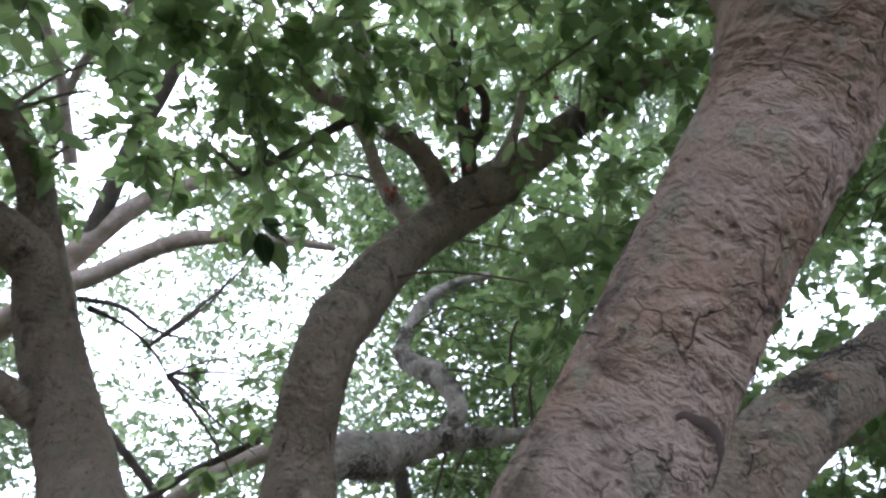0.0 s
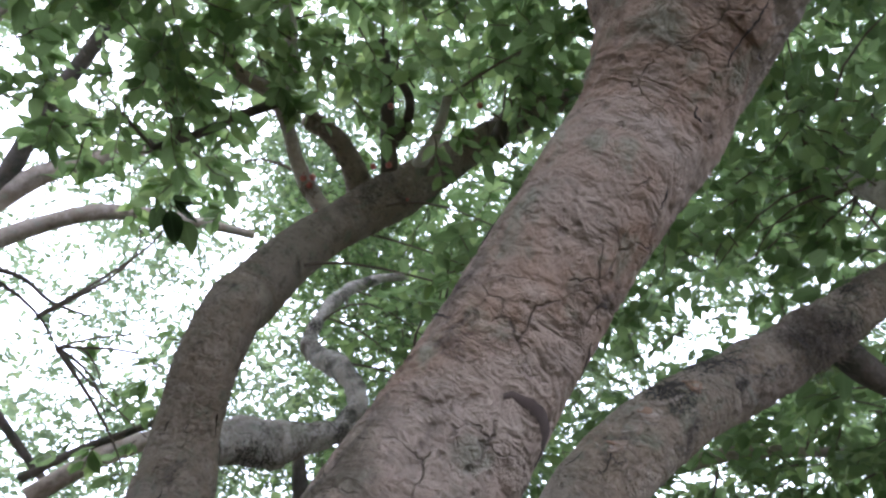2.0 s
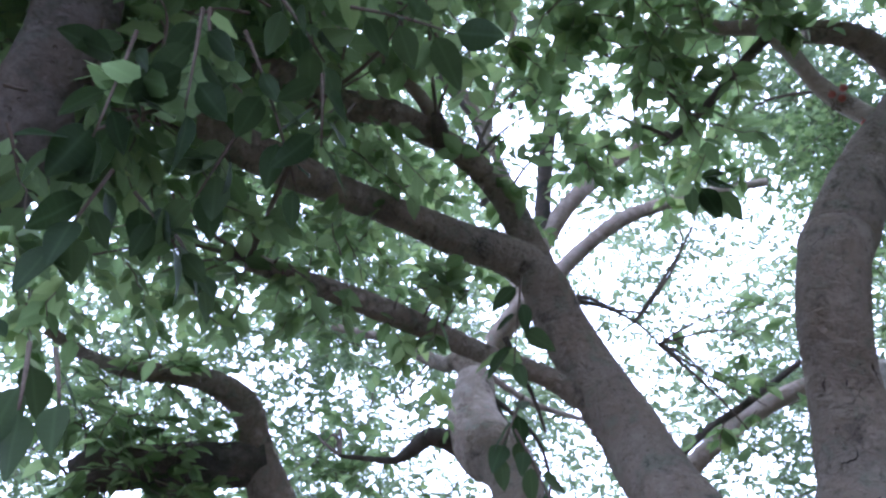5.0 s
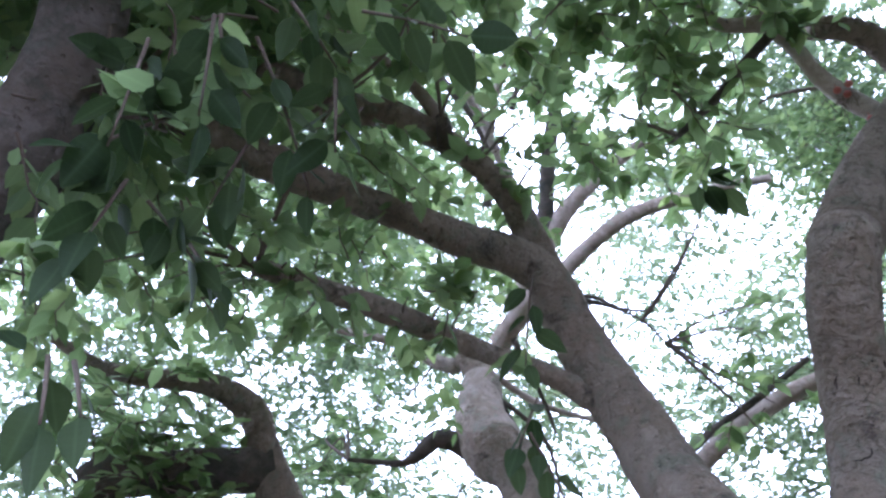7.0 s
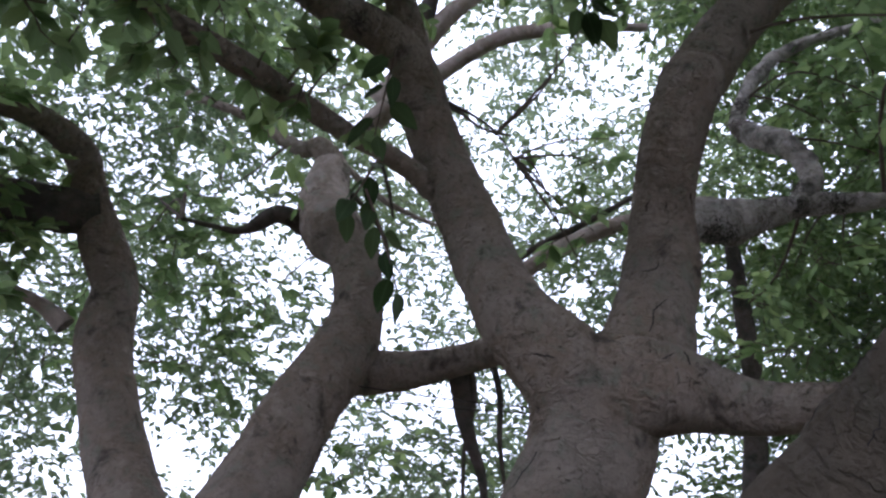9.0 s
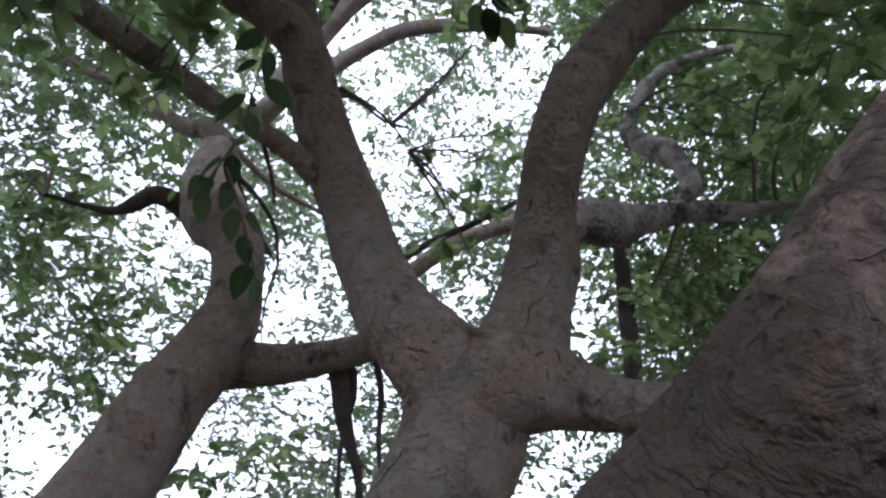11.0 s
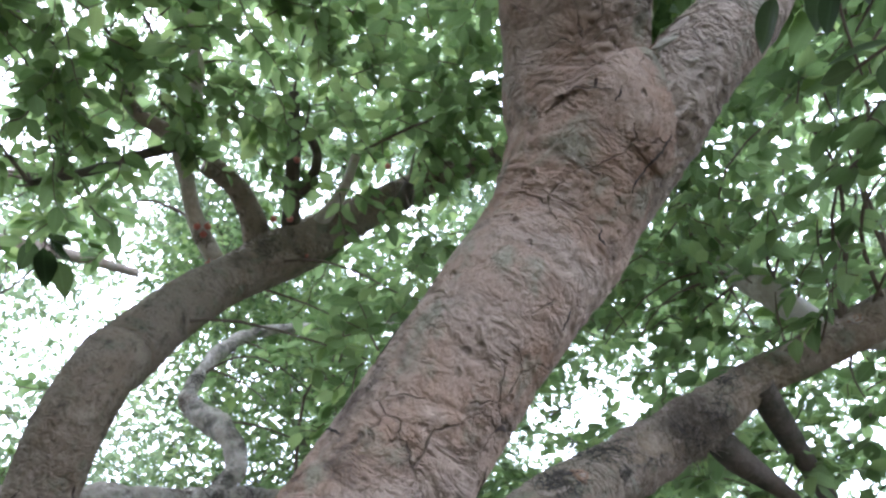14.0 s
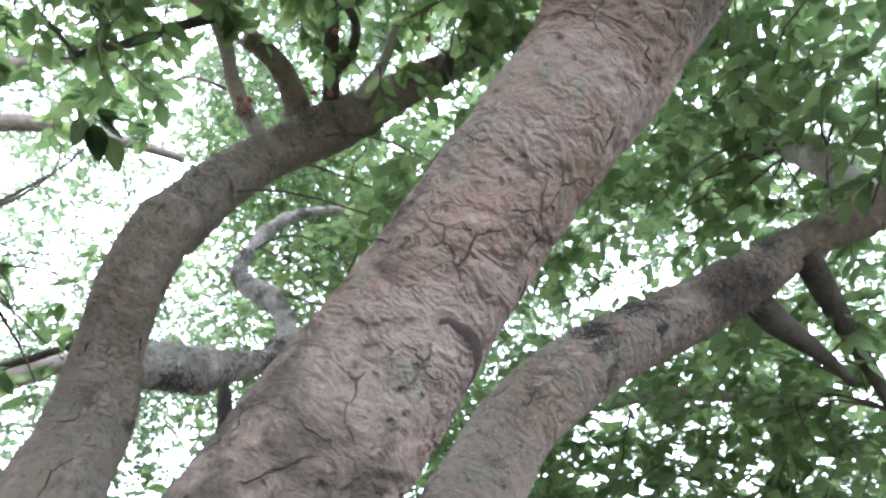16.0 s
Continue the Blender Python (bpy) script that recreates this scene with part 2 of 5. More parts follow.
def tube(ctrl, ring, step, lump=0.06, relief=0.0, wrinkle=0.0, seed=0.0, cap=True, knob=1.0, scales=0.0):
    """A limb round a spline, with swellings, bark plates, overlapping scales and cross wrinkles cut into its surface."""
    line = spline(ctrl, step)
    pts, rad = line[:, :3], np.maximum(line[:, 3], 0.0015)
    _, side, up = frames_along(pts)
    ang = np.linspace(0, 2 * math.pi, ring, endpoint=False)
    ca, sa = np.cos(ang), np.sin(ang)
    rays = side[:, None] * ca[None, :, None] + up[:, None] * sa[None, :, None]
    run = np.r_[0, np.cumsum(np.linalg.norm(np.diff(pts, axis=0), axis=1))]
    r = np.repeat(rad[:, None], ring, 1)
    fb = noise.noise
    for i in range(len(pts)):
        for j in range(ring):
            p = pts[i] + rays[i, j] * rad[i]
            if lump:
                q = p * knob
                r[i, j] *= 1 + lump * fb(Vector((q[0] * 4 + seed, q[1] * 4, q[2] * 4))) + 0.5 * lump * fb(Vector((q[0] * 11, q[1] * 11 + seed, q[2] * 11)))
            if relief:
                v = 2.8 * fb(Vector(p * 8.0)) + 0.9 * fb(Vector(p * 21.0)) + 0.35 * fb(Vector(p * 47.0))
                step_up = min(1.0, (v - math.floor(v)) / 0.22)
                patch = min(1.0, max(0.0, 0.75 + 1.5 * fb(Vector(p * 4.3 + 9.0))))
                rough = 1 - 2.2 * abs(fb(Vector(p * 27.0)))
                pit = max(0.0, fb(Vector(p * 36.0)) - 0.22)
                r[i, j] += relief * (patch * 1.1 * (step_up - 1.0) + 0.08 * rough - 0.6 * pit)
            if scales:
                y, z = ca[j] * rad[i], sa[j] * rad[i]
                bend = 1.3 * fb(Vector(p * 7.0)) + 0.6 * fb(Vector(p * 17.0))
                w = fb(Vector((run[i] * 11 + bend, y * 8 + seed + bend, z * 8))) + 0.5 * fb(Vector((run[i] * 30 + 2 * bend, y * 20, z * 20 + seed)))
                v = 1.9 * w
                saw = v - math.floor(v)
                some = min(1.0, max(0.15, 0.55 + 1.9 * fb(Vector(p * 5.1 + 3.0))))
                knot = max(0.0, fb(Vector(p * 24.0)) - 0.16)
                r[i, j] += scales * some * ((saw if saw < 0.8 else (1 - saw) * 4) - 0.8 + 0.5 * fb(Vector((run[i] * 75, y * 34, z * 34)))) - 1.3 * scales * knot
            if wrinkle:
                bend = 1.6 * fb(Vector(p * 5.0))
                w = fb(Vector((run[i] * 24 + bend, ca[j] * rad[i] * 55 + seed, sa[j] * rad[i] * 55)))
                patch = min(1.0, max(0.0, 0.35 + 1.6 * fb(Vector(p * 3.7 + 5.0))))
                r[i, j] += wrinkle * patch * (0.3 - 2.4 * abs(w))
    v = pts[:, None] + rays * r[:, :, None]
    verts = v.reshape(-1, 3).tolist()
    i, j = np.meshgrid(np.arange(len(pts) - 1), np.arange(ring), indexing="ij")
    a, b = (i * ring + j).ravel(), (i * ring + (j + 1) % ring).ravel()
    faces = np.stack([a, b, b + ring, a + ring], 1).tolist()
    grain = np.stack([np.repeat(run[:, None], ring, 1), rad[:, None] * ca[None], rad[:, None] * sa[None]], 2).reshape(-1, 3)
    if cap:
        n = len(verts)
        verts += [pts[-1].tolist()]
        grain = np.vstack([grain, (run[-1], 0, 0)])
        base = (len(pts) - 1) * ring
        faces += [[base + k, base + (k + 1) % ring, n] for k in range(ring)]
    me = mesh("limb", verts, faces)
    me.attributes.new("grain", "FLOAT_VECTOR", "POINT").data.foreach_set("vector", grain.astype(np.float32).ravel())
    return me


LINES = {}


def limb(tree, name, ctrl, style, label=""):
    """One limb of a tree as a part of it; its line is kept, for twigs to grow from."""
    thick = max(c[3] for c in ctrl)
    if style in ("flaky", "scaly"):
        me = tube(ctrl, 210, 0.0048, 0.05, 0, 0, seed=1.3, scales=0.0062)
    elif name == "burl":
        me = tube(ctrl, 110, 0.009, 0.15, 0.008, 0.004, seed=4.1, cap=False, knob=2.2, scales=0.006)
    elif style == "moss":
        me = tube(ctrl, 72, 0.01, 0.2, 0.011, 0.006, seed=2.7, knob=2.0, scales=0.008)
    elif thick > 0.09:
        me = tube(ctrl, 108, 0.01, 0.06, 0.008, 0, seed=thick * 40, scales=0.004)
    elif thick > 0.045:
        me = tube(ctrl, 40, 0.016, 0.3 if name == "crooked_branch" else 0.24 if style == "moss" else 0.09, 0.009 if style == "moss" else 0.003, 0.003, seed=thick * 90, knob=2.6 if name == "crooked_branch" else 1.8 if style == "moss" else 1.0)
    else:
        me = tube(ctrl, 14, 0.03, 0.12, 0, 0, seed=thick * 200)
    ob = part(name, me, BARK[style], tree, label)
    LINES.setdefault(tree.name, []).append(spline(ctrl, 0.08))
    return ob


# a leaf: folded along its midrib, pointed, with a drooping tip
LEAF_V = np.array([(0, 0, 0), (0.33, 0, -0.03), (0.68, 0, -0.04), (1, 0, -0.12), (0.28, 0.26, 0.03), (0.64, 0.22, 0.02), (0.28, -0.26, 0.03), (0.64, -0.22, 0.02)])
LEAF_F = [(0, 1, 4), (1, 2, 5, 4), (2, 3, 5), (1, 0, 6), (2, 1, 6, 7), (3, 2, 7)]


FAR_V = np.array([(0, 0, 0), (0.45, 0.28, 0.03), (1, 0, -0.08), (0.45, -0.28, 0.03)])
FAR_F = [(0, 2, 1), (0, 3, 2)]


def leaves_mesh(name, base, way, normal, size, far=False):
    """Many leaves in one mesh, from their stalks' ends, directions, normals and lengths."""
    base, way, normal = (np.asarray(a, float) for a in (base, way, normal))
    way /= np.linalg.norm(way, axis=1)[:, None]
    side = np.cross(normal, way)
    side /= np.linalg.norm(side, axis=1)[:, None] + 1e-9
    nor = np.cross(way, side)
    t, shape = (FAR_V, FAR_F) if far else (LEAF_V, LEAF_F)
    v = base[:, None] + np.asarray(size)[:, None, None] * (way[:, None] * t[None, :, :1] + side[:, None] * t[None, :, 1:2] + nor[:, None] * t[None, :, 2:])
    n = len(base)
    off = (np.arange(n) * len(t))[:, None]
    order = np.concatenate([np.array(f) for f in shape])
    loops = (off + order[None]).ravel()
    counts = np.tile([len(f) for f in shape], n)
    me = bpy.data.meshes.new(name)
    me.vertices.add(n * len(t))
    me.vertices.foreach_set("co", v.astype(np.float32).ravel())
    me.loops.add(len(loops))
    me.loops.foreach_set("vertex_index", loops.astype(np.int32))
    me.polygons.add(len(counts))
    starts = np.r_[0, np.cumsum(counts)[:-1]]
    me.polygons.foreach_set("loop_start", starts.astype(np.int32))
    uv = np.stack([t[order, 0], t[order, 1] + 0.5], 1)
    layer = me.uv_layers.new(name="UVMap")
    layer.data.foreach_set("uv", np.tile(uv, (n, 1)).astype(np.float32).ravel())
    me.update(calc_edges=True)
    me.validate()
    me.polygons.foreach_set("use_smooth", [True] * len(me.polygons))
    return me


rng = np.random.default_rng(7)


def unit(v):
    return v / (np.linalg.norm(v, axis=-1, keepdims=True) + 1e-9)


class Crown:
    """Collects the leaves and twigs of one tree."""

    def __init__(self, tilt=0.42):
        self.tilt = tilt
        self.base, self.way, self.nor, self.size, self.twigs = [], [], [], [], []

    def spray(self, start, way, length, n, leaf=0.095, twig=True):
        """A drooping twig with leaves to both sides."""
        k = 6
        s = np.linspace(0, 1, k)[:, None]
        line = start + way * length * s + np.array((0, 0, -0.18 * length)) * s**2 + rng.normal(0, 0.012, (k, 3)) * s
        if twig:
            self.twigs.append((line, 0.0045))
        pos = np.sort(rng.uniform(0.12, 1.0, n))
        at = np.stack([np.interp(pos, s[:, 0], line[:, a]) for a in range(3)], 1)
        side = unit(np.cross(way, (0, 0, 1.0)))
        sign = np.where(np.arange(n) % 2, 1, -1)[:, None]
        d = unit(way * rng.uniform(0.3, 0.9, (n, 1)) + side * sign * rng.uniform(0.5, 1.0, (n, 1)) + rng.normal(0, 0.25, (n, 3)) + (0, 0, -0.25))
        self.base.append(at)
        self.way.append(d)
        self.nor.append(unit(np.array((0, 0, 1.0)) + rng.normal(0, self.tilt, (n, 3))))
        self.size.append(leaf * rng.uniform(0.65, 1.25, n))

    def clump(self, x, y, z, r, density=1.0, lines=None, leaf=0.095, stem=True, bare=1.0):
        """A bunch of sprays round a point, on a stem from the nearest limb."""
        c = np.array((x, y, z))
        if stem and lines is not None:
            pts = np.vstack(lines)
            d = np.linalg.norm(pts[:, :3] - c, axis=1) + 0.35 * np.maximum(0, pts[:, 2] - z)
            near = pts[np.argmin(d), :3]
            gap = np.linalg.norm(c - near)
            if gap < 0.9:
                s = np.linspace(0, 1, 7)[:, None]
                bend = rng.normal(0, 0.09, 3) * gap + np.array((0, 0, 0.12 * gap))
                self.twigs.append((near + (c - near) * s + bend * np.sin(s * math.pi), 0.006 + 0.006 * min(1.5, gap)))
        count = int(density * 1500 * r * r * (0.11 / leaf) ** 2) + 6
        for _ in range(max(1, count // 9)):
            out = unit(rng.normal(0, 1, 3) * (1, 1, 0.75))
            start = c + out * r * 0.85 * rng.uniform() ** 0.45
            self.spray(start, unit(out + rng.normal(0, 0.45, 3)), min(0.34, r * rng.uniform(0.6, 1.0) + 0.05), 9, leaf, rng.uniform() < bare)

    def build(self, tree, mat, label, far=False):
        me = leaves_mesh("leaves", np.vstack(self.base), np.vstack(self.way), np.vstack(self.nor), np.concatenate(self.size), far)
        crown = part("crown", me, mat, tree, label)
        tagged(crown, kind="stuff")
        verts, faces = [], []
        for line, r in self.twigs:
            k = len(line)
            _, side, up = frames_along(line)
            for i in range(k):
                rr = r * (1 - 0.7 * i / (k - 1))
                for a in range(4):
                    verts.append(line[i] + rr * (side[i] * math.cos(a * 1.5708) + up[i] * math.sin(a * 1.5708)))
            b = len(verts) - 4 * k
            faces += [(b + 4 * i + a, b + 4 * i + (a + 1) % 4, b + 4 * i + 4 + (a + 1) % 4, b + 4 * i + 4 + a) for i in range(k - 1) for a in range(4)]
        twigs = part("twig_mass", mesh("twig_mass", [v.tolist() for v in verts], faces), TWIG, tree, "thin brown leafy twigs")
        tagged(twigs, kind="stuff")
        return crown


def tree_root(name, x, y, label):
    e = new(name)
    e.location = (x, y, 0)
    e.empty_display_size = 0.2
    bpy.context.view_layer.update()
    return tagged(e, label, "tree", "trees of the grove")


def settle(tree):
    """Parts are modelled in world metres: undo the root's place for them."""
    inv = Matrix.Translation(tree.location).inverted()
    for ob in tree.children:
        ob.matrix_parent_inverse = inv


# ---- ground ----
def ground_sheet():
    m, n, l, p = material("leaf_litter")
    co = n.new("ShaderNodeTexCoord").outputs["Object"]
    a = noise_node(n, l, co, 1.3, 6, 0.7)
    b = noise_node(n, l, co, 40, 5, 0.7)
    col = mixed(n, l, ramp(n, l, a, [(0.4, (0, 0, 0)), (0.62, (1, 1, 1))]), (0.12, 0.085, 0.055), (0.07, 0.085, 0.035))
    col = mixed(n, l, 0.7, col, ramp(n, l, b, [(0.3, (0.35, 0.33, 0.3)), (0.7, (1, 1, 1))]), "MULTIPLY")
    l.new(col, p.inputs["Base Color"])
    p.inputs["Roughness"].default_value = 0.95
    bm = n.new("ShaderNodeBump")
    bm.inputs["Distance"].default_value = 0.03
    l.new(b, bm.inputs["Height"]), l.new(bm.outputs[0], p.inputs["Normal"])
    xs = np.sign(np.linspace(-1, 1, 61)) * np.abs(np.linspace(-1, 1, 61)) ** 4 * 1500
    verts = []
    for y in xs:
        for x in xs:
            far = math.hypot(x, y)
            verts.append((x, y, 0.06 * noise.noise((x * 0.7, y * 0.7, 0)) - 0.02 if far < 30 else -0.02 - min(4.0, (far - 30) * 0.03)))
    faces = [(61 * j + i, 61 * j + i + 1, 61 * j + i + 62, 61 * j + i + 61) for j in range(60) for i in range(60)]
    me = mesh("ground", verts, faces)
    me.materials.append(m)
    tagged(new("ground", me), "brown leaf litter and low weeds under the trees", "ground", kind="structure")


ground_sheet()


# ---- small things on bark ----
from mathutils.bvhtree import BVHTree

TREES = {}


def skin(ob):
    """The surface of a limb, to lay things on."""
    if ob.name not in TREES:
        me = ob.data
        TREES[ob.name] = BVHTree.FromPolygons([v.co[:] for v in me.vertices], [p.vertices[:] for p in me.polygons])
    return TREES[ob.name]


def plain(name, col, rough=0.9):
    m, n, l, p = material(name)
    co = n.new("ShaderNodeTexCoord").outputs["Object"]
    l.new(mixed(n, l, noise_node(n, l, co, 60, 4), [c * 0.5 for c in col], [c * 1.4 for c in col]), p.inputs["Base Color"])
    p.inputs["Roughness"].default_value = rough
    return m


SPLIT = plain("dark_split_wood", (0.03, 0.022, 0.018))
HOLLOW = plain("brown_hollow_wood", (0.055, 0.036, 0.028))
MOSS = plain("dark_moss_roots", (0.085, 0.075, 0.065))
DRY = plain("dry_rootlets", (0.2, 0.16, 0.13))
FIG = plain("red_fig_skin", (0.42, 0.12, 0.09), 0.45)


def crack(limb_name, points, width, name="crack"):
    """A dark split or hollow that follows the surface of a limb."""
    ob = bpy.data.objects[limb_name]
    surface = skin(ob)
    line = spline([(*p, width) for p in points], 0.004)[:, :3]
    verts, faces = [], []
    k = len(line)
    for i, p in enumerate(line):
        p = p + rng.normal(0, 0.0012 if name == "crack" else 0.0004, 3)
        place, normal, _, _ = surface.find_nearest(Vector(p))
        ahead = Vector(line[min(k - 1, i + 1)] - line[max(0, i - 1)]).normalized()
        side = normal.cross(ahead).normalized()
        s = i / (k - 1)
        half = 0.5 * width * (math.sin(math.pi * (0.08 + 0.84 * s)) ** 0.7) * (0.7 + 0.6 * rng.uniform() if name == "crack" else 1)
        for a, b in ((-1, -0.3), (-0.55, 0.34), (0, 0.5), (0.55, 0.34), (1, -0.3)):
            verts.append(place + side * half * a + normal * (0.0012 + min(half, 0.006) * b * (1 if name == "crack" else 0.25)))
    for i in range(k - 1):
        faces += [(5 * i + a, 5 * i + a + 1, 5 * i + a + 6, 5 * i + a + 5) for a in range(4)]
    return part(name, mesh(name, [v[:] for v in verts], faces), SPLIT if name == "crack" else HOLLOW, ob)


FLAKE = [BARK["scaly"], BARK["scaly"], bark("rusty_flake", (0.30, 0.195, 0.14), (0.26, 0.15, 0.10), (0.13, 0.09, 0.07), 1.0, 0.6, 0.3), bark("pale_flake", (0.36, 0.305, 0.26), (0.31, 0.25, 0.205), (0.17, 0.14, 0.115), 1.0, 0.6, 0.3)]


def bark_flake(ob, at, size, lift, mat):
    """A curled plate of bark: flush along one side, standing off at its torn edge."""
    surface = skin(ob)
    place, normal, _, _ = surface.find_nearest(Vector(at))
    side = normal.cross(Vector(rng.normal(0, 0.35, 3) + (0, 0, 1))).normalized()
    up = side.cross(normal)
    turn = rng.uniform(-0.7, 0.7)
    side, up = side * math.cos(turn) + up * math.sin(turn), up * math.cos(turn) - side * math.sin(turn)
    k, verts = 14, []
    long, wobble = rng.uniform(0.45, 0.8), rng.uniform(0.75, 1.2, 14)
    for ring, scale in ((0, 1.0), (1, 0.9), (2, 0.5)):
        for a in range(k):
            x, y = math.cos(a * 2 * math.pi / k), math.sin(a * 2 * math.pi / k)
            flat = place + (side * x + up * y * long) * (size * scale * wobble[a])
            foot, out, _, _ = surface.find_nearest(flat)
            rise = lift * (0.15 + 0.85 * max(0.0, -y + 0.3) / 1.3)
            verts.append(foot + out * (-0.002 if ring == 0 else rise * (1.0 if ring == 1 else 0.75)))
    foot, out, _, _ = surface.find_nearest(place)
    verts.append(foot + out * lift * 0.4)
    faces = [(r * k + a, r * k + (a + 1) % k, r * k + k + (a + 1) % k, r * k + k + a) for r in (0, 1) for a in range(k)]
    faces += [(2 * k + a, 2 * k + (a + 1) % k, 3 * k) for a in range(k)]
    return part("bark_flake", mesh("bark_flake", [v[:] for v in verts], faces, False), mat, ob)


def flake_stem(ob, line, count, size, lift, mats, eye=(0.0, 0.0, 1.55)):
    """Flakes over the side of a stem that faces the path."""
    for _ in range(count):
        p = line[rng.integers(len(line))]
        out = unit(rng.normal(0, 1, 3))
        toward = unit(np.array(eye) - p[:3])
        if out @ toward < 0.15:
            out = out - 2 * (out @ toward) * toward
        bark_flake(ob, p[:3] + out * p[3], size * rng.uniform(0.5, 1.5), lift * rng.uniform(0.6, 1.4), mats[rng.integers(len(mats))])


def root_tuft(limb_name, at, size, amount):
    """A tangle of dead rootlets and moss that clings to a limb."""
    ob = bpy.data.objects[limb_name]
    place, normal, _, _ = skin(ob).find_nearest(Vector(at))
    verts, faces = [], []
    for _ in range(int(190 * amount)):
        start = np.array(place) + rng.normal(0, 0.5, 3) * size
        foot, out, _, _ = skin(ob).find_nearest(Vector(start))
        start, out = np.array(foot), np.array(out)
        way = rng.normal(0, 1, 3)
        way = unit(way - out * (way @ out) + out * rng.uniform(0.05, 0.5))
        reach = min(0.032, size * rng.uniform(0.3, 0.9))
        curl = rng.normal(0, 0.6, 3) * reach
        s = np.linspace(0, 1, 6)[:, None]
        line = start + way * reach * s + curl * s**2 - out * (0.5 * reach) * s**2 + (0, 0, -0.25) * (reach * s**2)
        _, side, up = frames_along(line)
        b = len(verts)
        for i in range(6):
            r = 0.0016 - 0.0011 * i / 5
            verts += [(line[i] + r * (side[i] * math.cos(a * 2.094) + up[i] * math.sin(a * 2.094))).tolist() for a in range(3)]
        faces += [(b + 3 * i + a, b + 3 * i + (a + 1) % 3, b + 3 * i + 3 + (a + 1) % 3, b + 3 * i + 3 + a) for i in range(5) for a in range(3)]
    return tagged(part("root_tuft", mesh("root_tuft", verts, faces), MOSS if rng.uniform() < 0.6 else DRY, ob, "tangle of dead dark rootlets"), kind="stuff")


def fig_mesh():
    bm = bmesh.new()
    bmesh.ops.create_icosphere(bm, subdivisions=2, radius=0.016)
    for v in bm.verts:
        v.co.z *= 0.92
        if v.co.z > 0.006:
            v.co.z += 0.35 * (v.co.z - 0.006)
    stalk = bmesh.ops.create_cone(bm, segments=6, radius1=0.0022, radius2=0.0016, depth=0.02)
    bmesh.ops.translate(bm, verts=stalk["verts"], vec=(0, 0, 0.026))
    me = bpy.data.meshes.new("fig")
    bm.to_mesh(me)
    bm.free()
    me.polygons.foreach_set("use_smooth", [True] * len(me.polygons))
    return me


def near_leaf_mesh(curl, width):
    """A broad leaf with a curved blade, a keel along the midrib and a stalk."""
    rows = 9
    verts, faces, uvs = [], [], []
    for i in range(rows):
        u = i / (rows - 1)
        half = width * (math.sin(math.pi * u**0.8) ** 0.8) * (1 - 0.25 * u) + 0.002
        z = -curl * u * u
        for k in (-1, -0.5, 0, 0.5, 1):
            verts.append((u, k * half, z + 0.09 * abs(k) * half / width * 0.6 + 0.012 * math.sin(9 * u + 2 * k)))
    for i in range(rows - 1):
        for k in range(4):
            f = (5 * i + k, 5 * i + 5 + k, 5 * i + 6 + k, 5 * i + 1 + k)
            faces.append(f)
            uvs += [(verts[v][0], 0.5 + verts[v][1]) for v in f]
    b = len(verts)
    for x, r in ((-0.22, 0.012), (0.02, 0.009)):
        verts += [(x, r * math.cos(a * 2.094), r * math.sin(a * 2.094)) for a in range(3)]
    for a in range(3):
        f = (b + a, b + (a + 1) % 3, b + 3 + (a + 1) % 3, b + 3 + a)
        faces.append(f)
        uvs += [(0.5, 0.5)] * 4
    return mesh("leaf", verts, faces, True, uvs)


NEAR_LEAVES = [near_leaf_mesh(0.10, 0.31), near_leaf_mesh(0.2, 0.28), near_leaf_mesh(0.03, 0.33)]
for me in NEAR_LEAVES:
    me.materials.append(LEAF_SHADE)


def leafy_twig(tree, start, end, count, size):
    """A twig close by, with its leaves one by one."""
    a, b = np.array(start), np.array(end)
    way, length = unit(b - a), np.linalg.norm(b - a)
    mid = (a + b) / 2 + (0, 0, 0.06 * length)
    ctrl = [(*a, 0.004), (*mid, 0.0032), (*b, 0.002)]
    twig = part("leafy_twig", tube(ctrl, 6, 0.03, 0), TWIG, tree, "thin twig with broad green leaves close by")
    side = unit(np.cross(way, (0, 0, 1.0)))
    for i in range(count):
        s = (i + 0.6) / count
        at = (1 - s) ** 2 * a + 2 * s * (1 - s) * mid + s * s * b
        d = unit(way * (0.5 if i < count - 1 else 1.5) + side * (1 if i % 2 else -1) * rng.uniform(0.4, 0.9) + rng.normal(0, 0.25, 3) + (0, 0, -0.3))
        up = unit(np.array((0, 0, 1.0)) + rng.normal(0, 0.35, 3))
        across = unit(np.cross(up, d))
        nor = np.cross(d, across)
        k = size * rng.uniform(0.75, 1.2)
        leaf = new("leaf", NEAR_LEAVES[i % 3])
        at = at + d * 0.2 * k
        leaf.matrix_basis = Matrix([[d[r] * k, across[r] * k, nor[r] * k, at[r]] for r in range(3)] + [[0, 0, 0, 1]])
        leaf.parent = twig
    return twig

